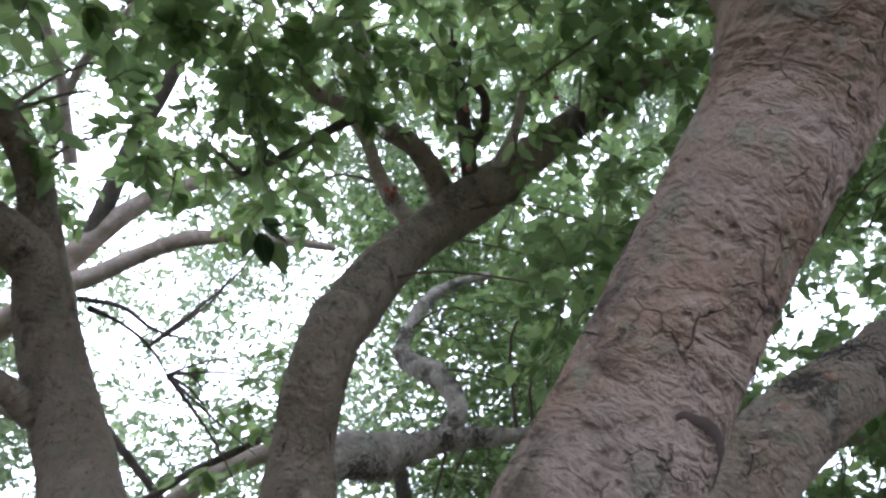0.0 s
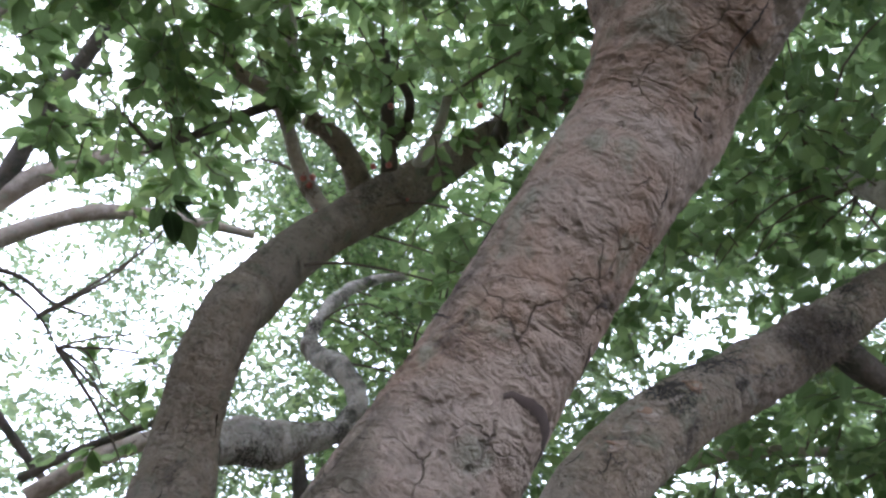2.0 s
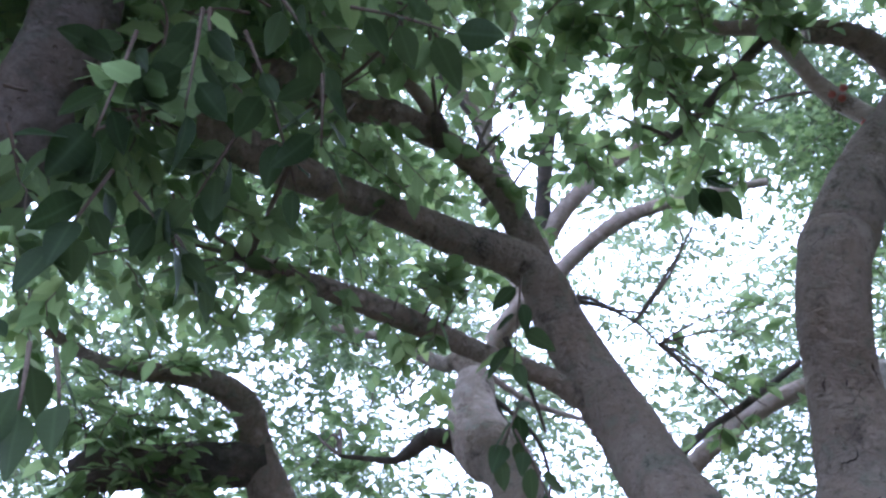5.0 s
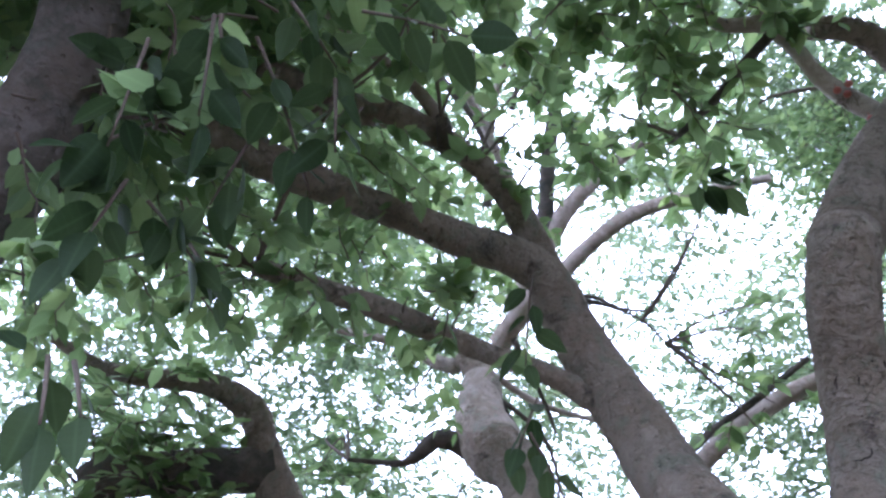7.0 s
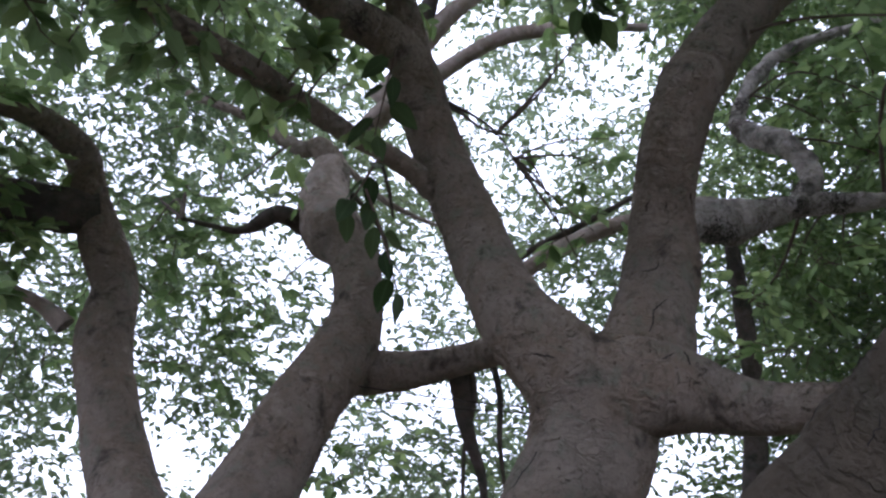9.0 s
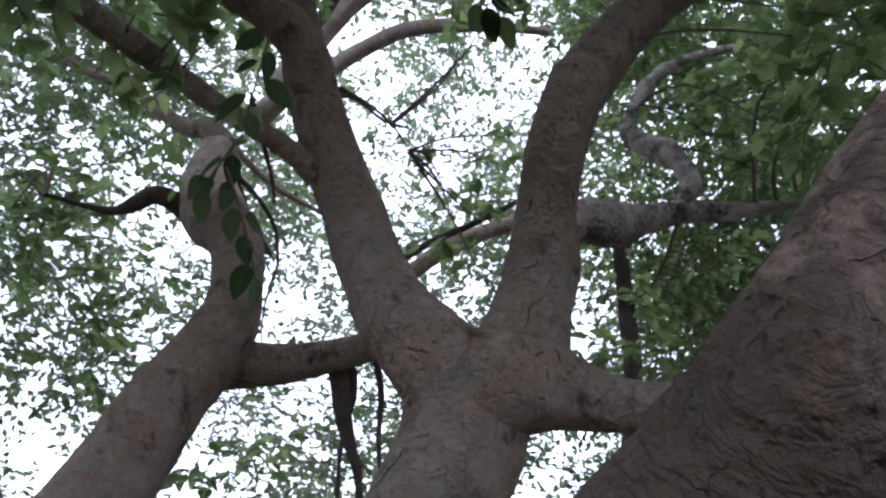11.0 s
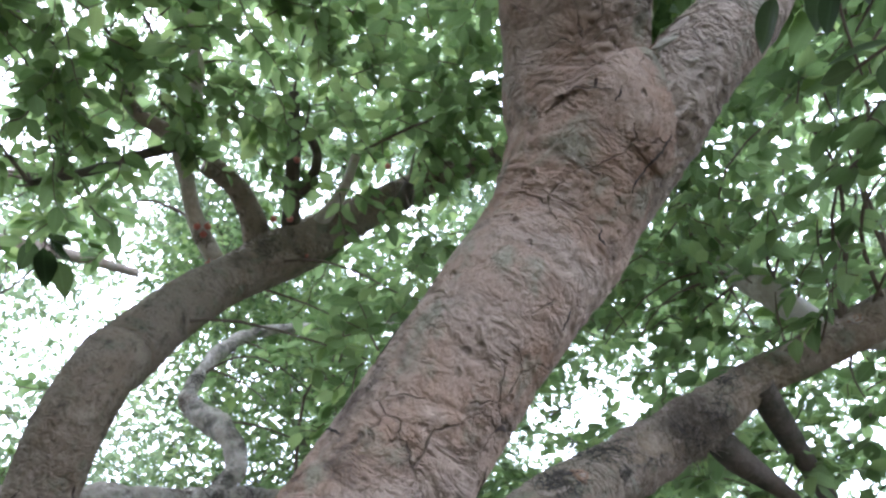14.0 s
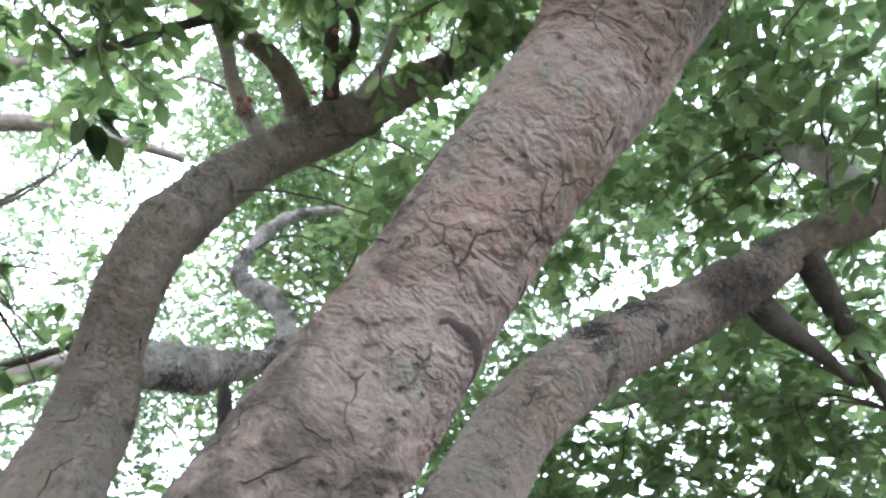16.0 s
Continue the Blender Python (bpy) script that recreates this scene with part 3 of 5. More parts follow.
# ---- fig tree ----
main_tree = tree_root("fig_tree", -0.63, 1.75, "old fig tree with grey-brown bark, forked trunk and green leaves")
limb(main_tree, "trunk", [(-0.599, 1.669, -0.077, 0.422), (-0.621, 1.675, 0.155, 0.312), (-0.644, 1.704, 0.606, 0.225), (-0.672, 1.764, 1.142, 0.195), (-0.692, 1.88, 1.368, 0.195), (-0.727, 2.025, 1.595, 0.186), (-0.679, 2.101, 1.753, 0.193), (-0.662, 2.134, 1.908, 0.211), (-0.635, 2.127, 2.057, 0.195), (-0.62, 2.101, 2.153, 0.135)], "bark", "broad forked trunk with cracked grey-brown bark")
limb(main_tree, "limb", [(-0.581, 2.151, 1.946, 0.162), (-0.509, 2.179, 2.108, 0.156), (-0.485, 2.241, 2.272, 0.137), (-0.459, 2.28, 2.455, 0.134), (-0.441, 2.253, 2.687, 0.112), (-0.387, 2.146, 2.88, 0.113), (-0.309, 2.098, 3.076, 0.112), (-0.299, 2.187, 3.169, 0.12), (-0.166, 2.235, 3.413, 0.115), (0.011, 2.302, 3.661, 0.104), (0.264, 2.36, 3.916, 0.128), (0.523, 2.345, 4.126, 0.104), (0.771, 2.318, 4.313, 0.087), (1.081, 2.241, 4.487, 0.069), (1.443, 2.141, 4.614, 0.056)], "bark")
limb(main_tree, "limb", [(-0.654, 2.117, 1.879, 0.169), (-0.758, 2.04, 2.042, 0.153), (-0.902, 2.015, 2.191, 0.131), (-1.033, 2.061, 2.412, 0.121), (-1.146, 2.069, 2.64, 0.119), (-1.232, 2.035, 2.824, 0.116), (-1.277, 1.99, 2.956, 0.11), (-1.33, 1.893, 3.173, 0.096), (-1.353, 1.779, 3.377, 0.076), (-1.361, 1.646, 3.539, 0.061), (-1.407, 1.458, 3.65, 0.054), (-1.472, 1.263, 3.692, 0.056), (-1.549, 1.059, 3.698, 0.062), (-1.646, 0.867, 3.636, 0.068), (-1.694, 0.692, 3.623, 0.063), (-1.755, 0.472, 3.653, 0.054)], "bark")
limb(main_tree, "limb", [(-1.262, 2.01, 2.9, 0.07), (-1.29, 1.93, 3.1, 0.084), (-1.325, 1.82, 3.22, 0.089), (-1.389, 1.698, 3.284, 0.089), (-1.5, 1.545, 3.313, 0.079), (-1.622, 1.332, 3.35, 0.067), (-1.72, 1.093, 3.35, 0.062), (-1.776, 0.878, 3.334, 0.073), (-1.807, 0.677, 3.307, 0.073), (-1.831, 0.47, 3.283, 0.059), (-1.848, 0.222, 3.251, 0.05)], "bark")
limb(main_tree, "limb", [(-1.262, 1.999, 2.733, 0.052), (-1.319, 1.92, 2.788, 0.044), (-1.402, 1.828, 2.83, 0.04), (-1.498, 1.74, 2.867, 0.038), (-1.572, 1.648, 2.901, 0.043), (-1.644, 1.494, 2.927, 0.046), (-1.717, 1.299, 2.94, 0.047), (-1.8, 1.082, 2.942, 0.04), (-1.878, 0.847, 2.935, 0.033)], "bark")
limb(main_tree, "branch", [(-1.426, 1.273, 3.693, 0.038), (-1.442, 1.17, 3.793, 0.029), (-1.475, 1.08, 3.867, 0.026), (-1.52, 0.973, 3.93, 0.023), (-1.58, 0.821, 3.989, 0.019), (-1.621, 0.676, 4.054, 0.014)], "pale")
limb(main_tree, "side_limb", [(-0.438, 2.47, 2.711, 0.079), (-0.329, 2.655, 2.818, 0.096), (-0.234, 2.803, 2.862, 0.099), (-0.11, 2.898, 2.935, 0.071), (0.044, 2.998, 3.007, 0.056), (0.221, 3.073, 3.043, 0.051), (0.371, 3.104, 3.049, 0.038), (0.579, 3.149, 3.095, 0.032)], "moss", "rough mossy limb with clinging dead roots")
limb(main_tree, "crooked_branch", [(0.034, 2.96, 2.993, 0.049), (0.105, 3.029, 3.145, 0.044), (0.093, 3.092, 3.299, 0.054), (0.018, 3.113, 3.428, 0.06), (-0.101, 3.207, 3.547, 0.059), (-0.174, 3.284, 3.697, 0.045), (-0.123, 3.365, 3.933, 0.037), (-0.051, 3.43, 4.104, 0.043), (0.095, 3.528, 4.301, 0.038), (0.34, 3.599, 4.428, 0.032), (0.62, 3.677, 4.517, 0.033), (0.961, 3.739, 4.585, 0.032), (1.335, 3.7, 4.643, 0.027)], "knobby", "crooked pale branch with knots")
limb(main_tree, "low_limb", [(-0.581, 2.1, 1.965, 0.186), (-0.485, 2.088, 1.969, 0.16), (-0.385, 2.106, 1.959, 0.128), (-0.297, 2.121, 1.939, 0.101), (-0.207, 2.111, 1.918, 0.081), (-0.11, 2.067, 1.905, 0.07), (0.009, 2.023, 1.899, 0.064), (0.135, 2, 1.897, 0.06)], "bark")
limb(main_tree, "cut_branch", [(0.132, 2.352, 3.941, 0.07), (0.094, 2.244, 3.998, 0.058), (0.034, 2.134, 4.048, 0.051), (-0.036, 2.066, 4.069, 0.048), (-0.116, 2.005, 4.076, 0.048)], "bark")
limb(main_tree, "branch", [(-0.041, 2.331, 3.794, 0.041), (-0.11, 2.253, 3.866, 0.04), (-0.164, 2.15, 3.948, 0.036), (-0.193, 2.01, 4.016, 0.033), (-0.226, 1.866, 4.06, 0.038), (-0.167, 1.748, 4.139, 0.034), (-0.164, 1.632, 4.231, 0.03), (-0.202, 1.494, 4.323, 0.024), (-0.164, 1.358, 4.399, 0.019)], "white")
limb(main_tree, "branch", [(-0.219, 1.881, 4.048, 0.038), (-0.278, 1.832, 4.058, 0.033), (-0.362, 1.792, 4.065, 0.03), (-0.426, 1.728, 4.096, 0.027), (-0.407, 1.636, 4.17, 0.023), (-0.34, 1.545, 4.283, 0.018)], "pale")
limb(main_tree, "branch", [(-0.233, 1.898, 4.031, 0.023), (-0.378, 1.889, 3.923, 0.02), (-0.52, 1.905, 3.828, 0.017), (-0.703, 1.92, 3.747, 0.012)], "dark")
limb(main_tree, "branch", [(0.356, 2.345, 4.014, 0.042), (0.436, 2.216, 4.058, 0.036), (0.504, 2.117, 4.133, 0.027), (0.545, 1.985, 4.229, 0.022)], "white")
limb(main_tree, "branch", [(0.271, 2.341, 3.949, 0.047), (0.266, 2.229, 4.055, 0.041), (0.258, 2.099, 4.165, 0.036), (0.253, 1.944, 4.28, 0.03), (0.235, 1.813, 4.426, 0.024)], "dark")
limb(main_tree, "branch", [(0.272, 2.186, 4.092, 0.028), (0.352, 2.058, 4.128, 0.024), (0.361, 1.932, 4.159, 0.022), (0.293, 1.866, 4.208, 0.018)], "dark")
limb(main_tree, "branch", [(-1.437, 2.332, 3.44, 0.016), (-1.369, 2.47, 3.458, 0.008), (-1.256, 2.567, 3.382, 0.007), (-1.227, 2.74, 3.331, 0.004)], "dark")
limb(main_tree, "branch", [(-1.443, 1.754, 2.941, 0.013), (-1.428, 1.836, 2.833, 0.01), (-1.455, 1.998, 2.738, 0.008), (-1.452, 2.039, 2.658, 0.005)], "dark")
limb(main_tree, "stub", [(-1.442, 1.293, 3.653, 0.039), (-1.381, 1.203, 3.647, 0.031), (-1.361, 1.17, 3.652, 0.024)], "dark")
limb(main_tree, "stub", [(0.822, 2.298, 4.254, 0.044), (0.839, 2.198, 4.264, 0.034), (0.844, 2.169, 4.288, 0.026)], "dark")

# ---- leaning fig tree ----
near_tree = tree_root("leaning_fig_tree", -0.5, 1.25, "leaning fig tree with thick flaky brown bark and spreading limbs")
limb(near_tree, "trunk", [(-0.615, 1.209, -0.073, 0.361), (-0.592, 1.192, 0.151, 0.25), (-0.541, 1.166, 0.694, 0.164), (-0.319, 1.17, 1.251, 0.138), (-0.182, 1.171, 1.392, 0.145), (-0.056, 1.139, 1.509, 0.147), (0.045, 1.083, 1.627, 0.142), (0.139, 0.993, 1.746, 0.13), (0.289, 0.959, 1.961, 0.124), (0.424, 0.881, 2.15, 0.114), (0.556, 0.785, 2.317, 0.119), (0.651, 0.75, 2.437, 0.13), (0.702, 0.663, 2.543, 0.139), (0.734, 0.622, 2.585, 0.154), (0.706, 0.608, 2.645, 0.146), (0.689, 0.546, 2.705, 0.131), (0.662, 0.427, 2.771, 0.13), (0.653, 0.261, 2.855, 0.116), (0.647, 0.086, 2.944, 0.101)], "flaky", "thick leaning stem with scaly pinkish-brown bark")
limb(near_tree, "limb", [(0.739, 0.709, 2.48, 0.08), (0.793, 0.592, 2.537, 0.083), (0.86, 0.494, 2.615, 0.08), (0.947, 0.427, 2.696, 0.077), (1.015, 0.364, 2.785, 0.066), (1.096, 0.289, 2.855, 0.062), (1.21, 0.178, 2.92, 0.054), (1.357, 0.071, 2.974, 0.048)], "scaly")
limb(near_tree, "limb", [(-0.121, 1.297, 1.484, 0.133), (0.153, 1.418, 1.558, 0.117), (0.447, 1.573, 1.795, 0.113), (0.581, 1.629, 1.973, 0.108), (0.733, 1.643, 2.176, 0.102), (0.964, 1.698, 2.356, 0.106), (1.194, 1.746, 2.482, 0.098), (1.446, 1.759, 2.602, 0.087), (1.662, 1.714, 2.709, 0.086), (1.856, 1.653, 2.809, 0.069), (2.061, 1.543, 2.863, 0.073), (2.298, 1.406, 2.933, 0.076), (2.638, 1.202, 3.054, 0.068)], "bark")
limb(near_tree, "burl", [(1.08, 1.73, 2.42, 0.088), (1.194, 1.746, 2.482, 0.1), (1.32, 1.757, 2.545, 0.098), (1.446, 1.759, 2.602, 0.093), (1.56, 1.74, 2.66, 0.092), (1.662, 1.714, 2.709, 0.088), (1.77, 1.683, 2.765, 0.068)], "burl", "gnarled grey burl with dark moss")
limb(near_tree, "branch", [(1.647, 1.758, 2.649, 0.049), (1.74, 1.811, 2.593, 0.048), (1.833, 1.856, 2.561, 0.041), (1.96, 1.906, 2.507, 0.029), (2.12, 1.991, 2.443, 0.016)], "dark")
limb(near_tree, "branch", [(1.808, 1.64, 2.766, 0.049), (1.917, 1.733, 2.69, 0.044), (2.022, 1.823, 2.609, 0.039), (2.157, 1.933, 2.494, 0.03), (2.309, 2.054, 2.357, 0.023)], "dark")
limb(near_tree, "branch", [(2.36, 2.12, 3.9, 0.03), (2.31, 2.02, 3.74, 0.05), (2.22, 1.84, 3.5, 0.066), (2.14, 1.69, 3.26, 0.062), (2.2, 1.66, 3.12, 0.05), (2.28, 1.62, 2.98, 0.045), (2.3, 1.5, 2.88, 0.04)], "white", "broken pale branch with bleached wood")

# ---- twin stemmed tree ----
left_tree = tree_root("twin_stemmed_tree", -1.72, 1.87, "twin-stemmed tree with rough grey bark and a broken pale top")
limb(left_tree, "trunk", [(-1.671, 1.949, -0.088, 0.452), (-1.673, 1.945, 0.112, 0.342), (-1.682, 1.908, 0.445, 0.287), (-1.698, 1.88, 0.857, 0.275), (-1.753, 1.829, 1.179, 0.251), (-1.799, 1.856, 1.35, 0.201), (-1.798, 1.967, 1.618, 0.157), (-1.78, 2.113, 1.927, 0.143), (-1.758, 2.295, 2.207, 0.139), (-1.785, 2.368, 2.463, 0.112), (-1.946, 2.488, 2.759, 0.126), (-2.134, 2.535, 2.931, 0.154), (-2.293, 2.624, 3.175, 0.139), (-2.374, 2.732, 3.467, 0.104), (-2.463, 2.698, 3.616, 0.065), (-2.603, 2.716, 3.638, 0.051), (-2.821, 2.721, 3.77, 0.045), (-3.152, 2.675, 3.994, 0.035), (-3.575, 2.537, 4.166, 0.027)], "bark")
limb(left_tree, "broken_top", [(-2.068, 2.519, 2.871, 0.14), (-2.134, 2.535, 2.931, 0.159), (-2.293, 2.624, 3.175, 0.144), (-2.374, 2.732, 3.467, 0.108)], "pale", "pale broken top with peeling pinkish bark")
limb(left_tree, "limb", [(-1.883, 1.808, 1.265, 0.175), (-2.209, 1.859, 1.429, 0.136), (-2.441, 1.901, 1.642, 0.121), (-2.612, 1.884, 1.93, 0.116), (-2.743, 1.892, 2.157, 0.121), (-2.78, 1.895, 2.4, 0.1), (-2.84, 1.811, 2.59, 0.101), (-2.862, 1.693, 2.782, 0.075), (-2.877, 1.577, 2.95, 0.076), (-2.925, 1.385, 3.019, 0.058), (-3.017, 1.208, 3.005, 0.046), (-3.093, 1.099, 2.994, 0.046), (-3.176, 0.919, 2.998, 0.033), (-3.231, 0.705, 3.061, 0.027)], "bark")
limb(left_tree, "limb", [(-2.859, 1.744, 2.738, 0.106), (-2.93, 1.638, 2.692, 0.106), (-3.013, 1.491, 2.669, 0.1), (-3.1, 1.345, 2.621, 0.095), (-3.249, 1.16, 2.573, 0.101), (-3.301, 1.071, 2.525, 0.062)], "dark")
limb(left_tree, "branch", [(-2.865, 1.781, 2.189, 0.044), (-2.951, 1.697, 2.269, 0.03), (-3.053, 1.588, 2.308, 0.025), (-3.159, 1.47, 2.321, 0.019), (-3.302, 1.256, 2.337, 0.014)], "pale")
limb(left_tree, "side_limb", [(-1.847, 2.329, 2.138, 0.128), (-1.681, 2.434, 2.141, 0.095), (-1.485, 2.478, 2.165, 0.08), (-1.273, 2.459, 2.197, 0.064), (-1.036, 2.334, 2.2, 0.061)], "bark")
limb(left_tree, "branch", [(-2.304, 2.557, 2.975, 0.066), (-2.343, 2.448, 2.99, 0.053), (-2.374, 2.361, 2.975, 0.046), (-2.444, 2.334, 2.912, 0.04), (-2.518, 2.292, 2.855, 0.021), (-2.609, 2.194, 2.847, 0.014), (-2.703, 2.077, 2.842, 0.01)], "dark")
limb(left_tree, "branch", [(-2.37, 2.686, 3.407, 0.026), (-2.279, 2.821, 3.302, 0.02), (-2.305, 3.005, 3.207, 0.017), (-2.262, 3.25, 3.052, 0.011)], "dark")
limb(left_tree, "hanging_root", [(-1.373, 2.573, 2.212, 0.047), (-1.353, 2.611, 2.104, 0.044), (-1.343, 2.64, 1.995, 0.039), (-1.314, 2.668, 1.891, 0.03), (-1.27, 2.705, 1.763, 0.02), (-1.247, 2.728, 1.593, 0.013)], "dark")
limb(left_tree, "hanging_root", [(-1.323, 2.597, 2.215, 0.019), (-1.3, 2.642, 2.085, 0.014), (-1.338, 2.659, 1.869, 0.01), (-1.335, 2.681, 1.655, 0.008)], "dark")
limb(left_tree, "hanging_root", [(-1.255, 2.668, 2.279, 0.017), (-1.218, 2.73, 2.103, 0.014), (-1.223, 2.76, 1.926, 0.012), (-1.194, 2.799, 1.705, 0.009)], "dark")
limb(left_tree, "limb", [(-2.742, 3.401, 4.175, 0.088), (-2.344, 3.283, 4.385, 0.072), (-2.147, 3.32, 4.5, 0.062), (-1.939, 3.33, 4.634, 0.058), (-1.643, 3.357, 4.782, 0.054), (-1.439, 3.483, 4.901, 0.052), (-1.092, 3.668, 5, 0.042), (-0.709, 3.864, 5.051, 0.03)], "pale")
limb(left_tree, "limb", [(-2.526, 3.298, 4.389, 0.09), (-2.319, 3.258, 4.603, 0.081), (-2.12, 3.204, 4.797, 0.075), (-1.915, 3.171, 4.961, 0.065), (-1.672, 3.236, 5.181, 0.052), (-1.358, 3.315, 5.393, 0.038)], "pale")
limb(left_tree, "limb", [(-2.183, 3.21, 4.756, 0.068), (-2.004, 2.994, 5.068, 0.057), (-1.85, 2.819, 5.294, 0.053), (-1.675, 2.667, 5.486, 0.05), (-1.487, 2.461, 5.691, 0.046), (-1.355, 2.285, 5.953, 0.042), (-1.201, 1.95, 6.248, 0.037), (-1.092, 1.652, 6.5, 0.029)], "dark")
limb(left_tree, "branch", [(-2.245, 3.37, 4.367, 0.018), (-2.012, 3.515, 4.376, 0.015), (-1.9, 3.742, 4.346, 0.012), (-1.737, 3.939, 4.374, 0.008)], "dark")
limb(left_tree, "branch", [(-2.339, 2.722, 3.388, 0.02), (-2.205, 2.893, 3.269, 0.015), (-2.176, 3.116, 3.159, 0.012), (-2.175, 3.213, 2.966, 0.009)], "dark")
limb(left_tree, "branch", [(-2.393, 2.836, 3.578, 0.024), (-2.224, 3.061, 3.427, 0.021), (-2.077, 3.306, 3.391, 0.016), (-1.951, 3.395, 3.354, 0.013)], "pale")

# ---- side tree ----
edge_tree = tree_root("side_tree", -1.55, 0.25, "dark-barked tree half hidden behind close green leaves")
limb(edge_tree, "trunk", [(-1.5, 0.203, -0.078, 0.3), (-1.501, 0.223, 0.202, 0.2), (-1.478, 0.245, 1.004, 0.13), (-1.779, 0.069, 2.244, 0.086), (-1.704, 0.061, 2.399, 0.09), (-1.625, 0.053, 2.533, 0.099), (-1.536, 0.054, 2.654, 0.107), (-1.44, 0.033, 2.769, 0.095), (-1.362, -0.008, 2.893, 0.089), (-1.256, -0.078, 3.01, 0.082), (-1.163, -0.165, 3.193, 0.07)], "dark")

# ---- slender tree ----
back_tree = tree_root("slender_tree", -0.31, 4.7, "slender dark tree behind with thin pale branches")
limb(back_tree, "branch", [(-2.503, 2.926, 5.084, 0.038), (-2.325, 2.694, 5.378, 0.034), (-2.283, 2.463, 5.553, 0.034), (-2.329, 2.177, 5.688, 0.033), (-2.357, 1.929, 5.795, 0.025)], "dark")
limb(back_tree, "branch", [(-2.002, 3.646, 3.608, 0.027), (-1.819, 3.861, 3.391, 0.024), (-1.658, 4.018, 3.211, 0.024)], "dark")
limb(back_tree, "branch", [(-1.575, 3.489, 3.045, 0.024), (-1.341, 3.506, 3.201, 0.024), (-1.111, 3.523, 3.305, 0.02), (-0.794, 3.601, 3.509, 0.017)], "dark")
limb(back_tree, "branch", [(-1.616, 3.708, 3.043, 0.053), (-1.337, 3.721, 3.243, 0.057), (-1.082, 3.823, 3.413, 0.054), (-0.779, 3.933, 3.547, 0.048)], "pale")
limb(back_tree, "branch", [(1.853, 3.424, 2.972, 0.042), (2.029, 3.328, 2.979, 0.041), (2.244, 3.211, 2.942, 0.038), (2.463, 3.089, 2.868, 0.03), (2.765, 3.011, 2.798, 0.024)], "pale")
limb(back_tree, "trunk", [(-0.324, 4.717, -0.071, 0.12), (-0.319, 4.696, 0.208, 0.085), (-0.311, 4.672, 0.952, 0.073), (-0.307, 4.687, 1.847, 0.077), (-0.249, 4.583, 2.527, 0.066), (-0.264, 4.44, 3.017, 0.056), (-0.283, 4.315, 3.33, 0.049), (-0.302, 4.235, 3.498, 0.038)], "dark")
limb(back_tree, "branch", [(-1.988, 2.542, 4.688, 0.039), (-1.969, 2.296, 4.888, 0.032), (-1.953, 2.056, 5.06, 0.028), (-1.975, 1.839, 5.17, 0.024), (-1.998, 1.634, 5.257, 0.018), (-1.985, 1.427, 5.348, 0.015)], "pale")
limb(back_tree, "branch", [(-1.947, 2.248, 4.936, 0.026), (-1.835, 2.129, 5.082, 0.025), (-1.651, 2.025, 5.238, 0.021), (-1.509, 1.915, 5.36, 0.019), (-1.424, 1.752, 5.473, 0.016), (-1.397, 1.573, 5.558, 0.014)], "pale")
limb(back_tree, "branch", [(-1.962, 2.499, 5.421, 0.02), (-1.702, 2.315, 5.658, 0.016), (-1.57, 2.219, 5.767, 0.014)], "dark")

# ---- leaves ----
crown = Crown()
lines = LINES[main_tree.name]
crown.clump(-0.58, 1.55, 4.13, 0.26, 0.7, lines)
crown.clump(-0.29, 1.54, 4.18, 0.26, 0.7, lines)
crown.clump(-0.01, 1.59, 4.25, 0.27, 0.7, lines)
crown.clump(0.29, 1.70, 4.32, 0.28, 0.7, lines)
crown.clump(0.57, 1.83, 4.33, 0.27, 0.7, lines)
crown.clump(0.89, 1.96, 4.44, 0.25, 0.7, lines)
crown.clump(-1.00, 1.84, 4.08, 0.22, 0.7, lines)
crown.clump(-0.78, 1.92, 4.07, 0.23, 0.7, lines)
crown.clump(-0.54, 2.06, 4.10, 0.22, 0.7, lines)
crown.clump(-1.04, 2.10, 3.98, 0.16, 0.7, lines)
crown.clump(-0.78, 2.30, 4.14, 0.14, 0.7, lines)
crown.clump(-0.88, 2.68, 4.18, 0.16, 0.6, lines)
crown.clump(-1.03, 2.73, 4.08, 0.09, 0.6, lines)
crown.clump(-0.60, 2.70, 4.23, 0.11, 0.4, lines)
crown.clump(-0.73, 1.65, 4.04, 0.21, 0.7, lines)
crown.clump(-0.35, 1.68, 3.94, 0.19, 0.7, lines)
crown.clump(-0.02, 1.72, 4.04, 0.22, 0.7, lines)
crown.clump(0.44, 2.03, 4.20, 0.22, 0.7, lines)
crown.clump(0.72, 2.07, 4.26, 0.22, 0.7, lines)
crown.clump(1.10, 2.11, 4.39, 0.20, 0.7, lines)
crown.clump(0.72, 2.13, 3.50, 0.16, 0.7, lines)
crown.clump(0.64, 2.27, 3.38, 0.13, 0.7, lines)
crown.clump(0.90, 2.13, 3.90, 0.16, 0.7, lines)
crown.clump(1.06, 1.52, 4.02, 0.11, 0.7, lines)
crown.clump(-0.59, 1.23, 4.30, 0.31, 0.7, lines)
crown.clump(-0.15, 1.22, 4.35, 0.34, 0.7, lines)
crown.clump(0.32, 1.34, 4.51, 0.37, 0.7, lines)
crown.clump(-0.43, 0.93, 4.43, 0.34, 0.7, lines)
crown.clump(0.22, 1.00, 4.65, 0.37, 0.7, lines)
crown.clump(-1.23, 1.69, 4.35, 0.20, 0.4, lines)
crown.clump(-1.09, 0.20, 2.43, 0.09, 0.5, lines)
crown.clump(-1.28, 0.10, 2.22, 0.07, 0.5, lines)
crown.clump(-0.94, 0.14, 2.59, 0.10, 0.5, lines)
crown.clump(-1.37, 0.23, 2.73, 0.14, 0.5, lines)
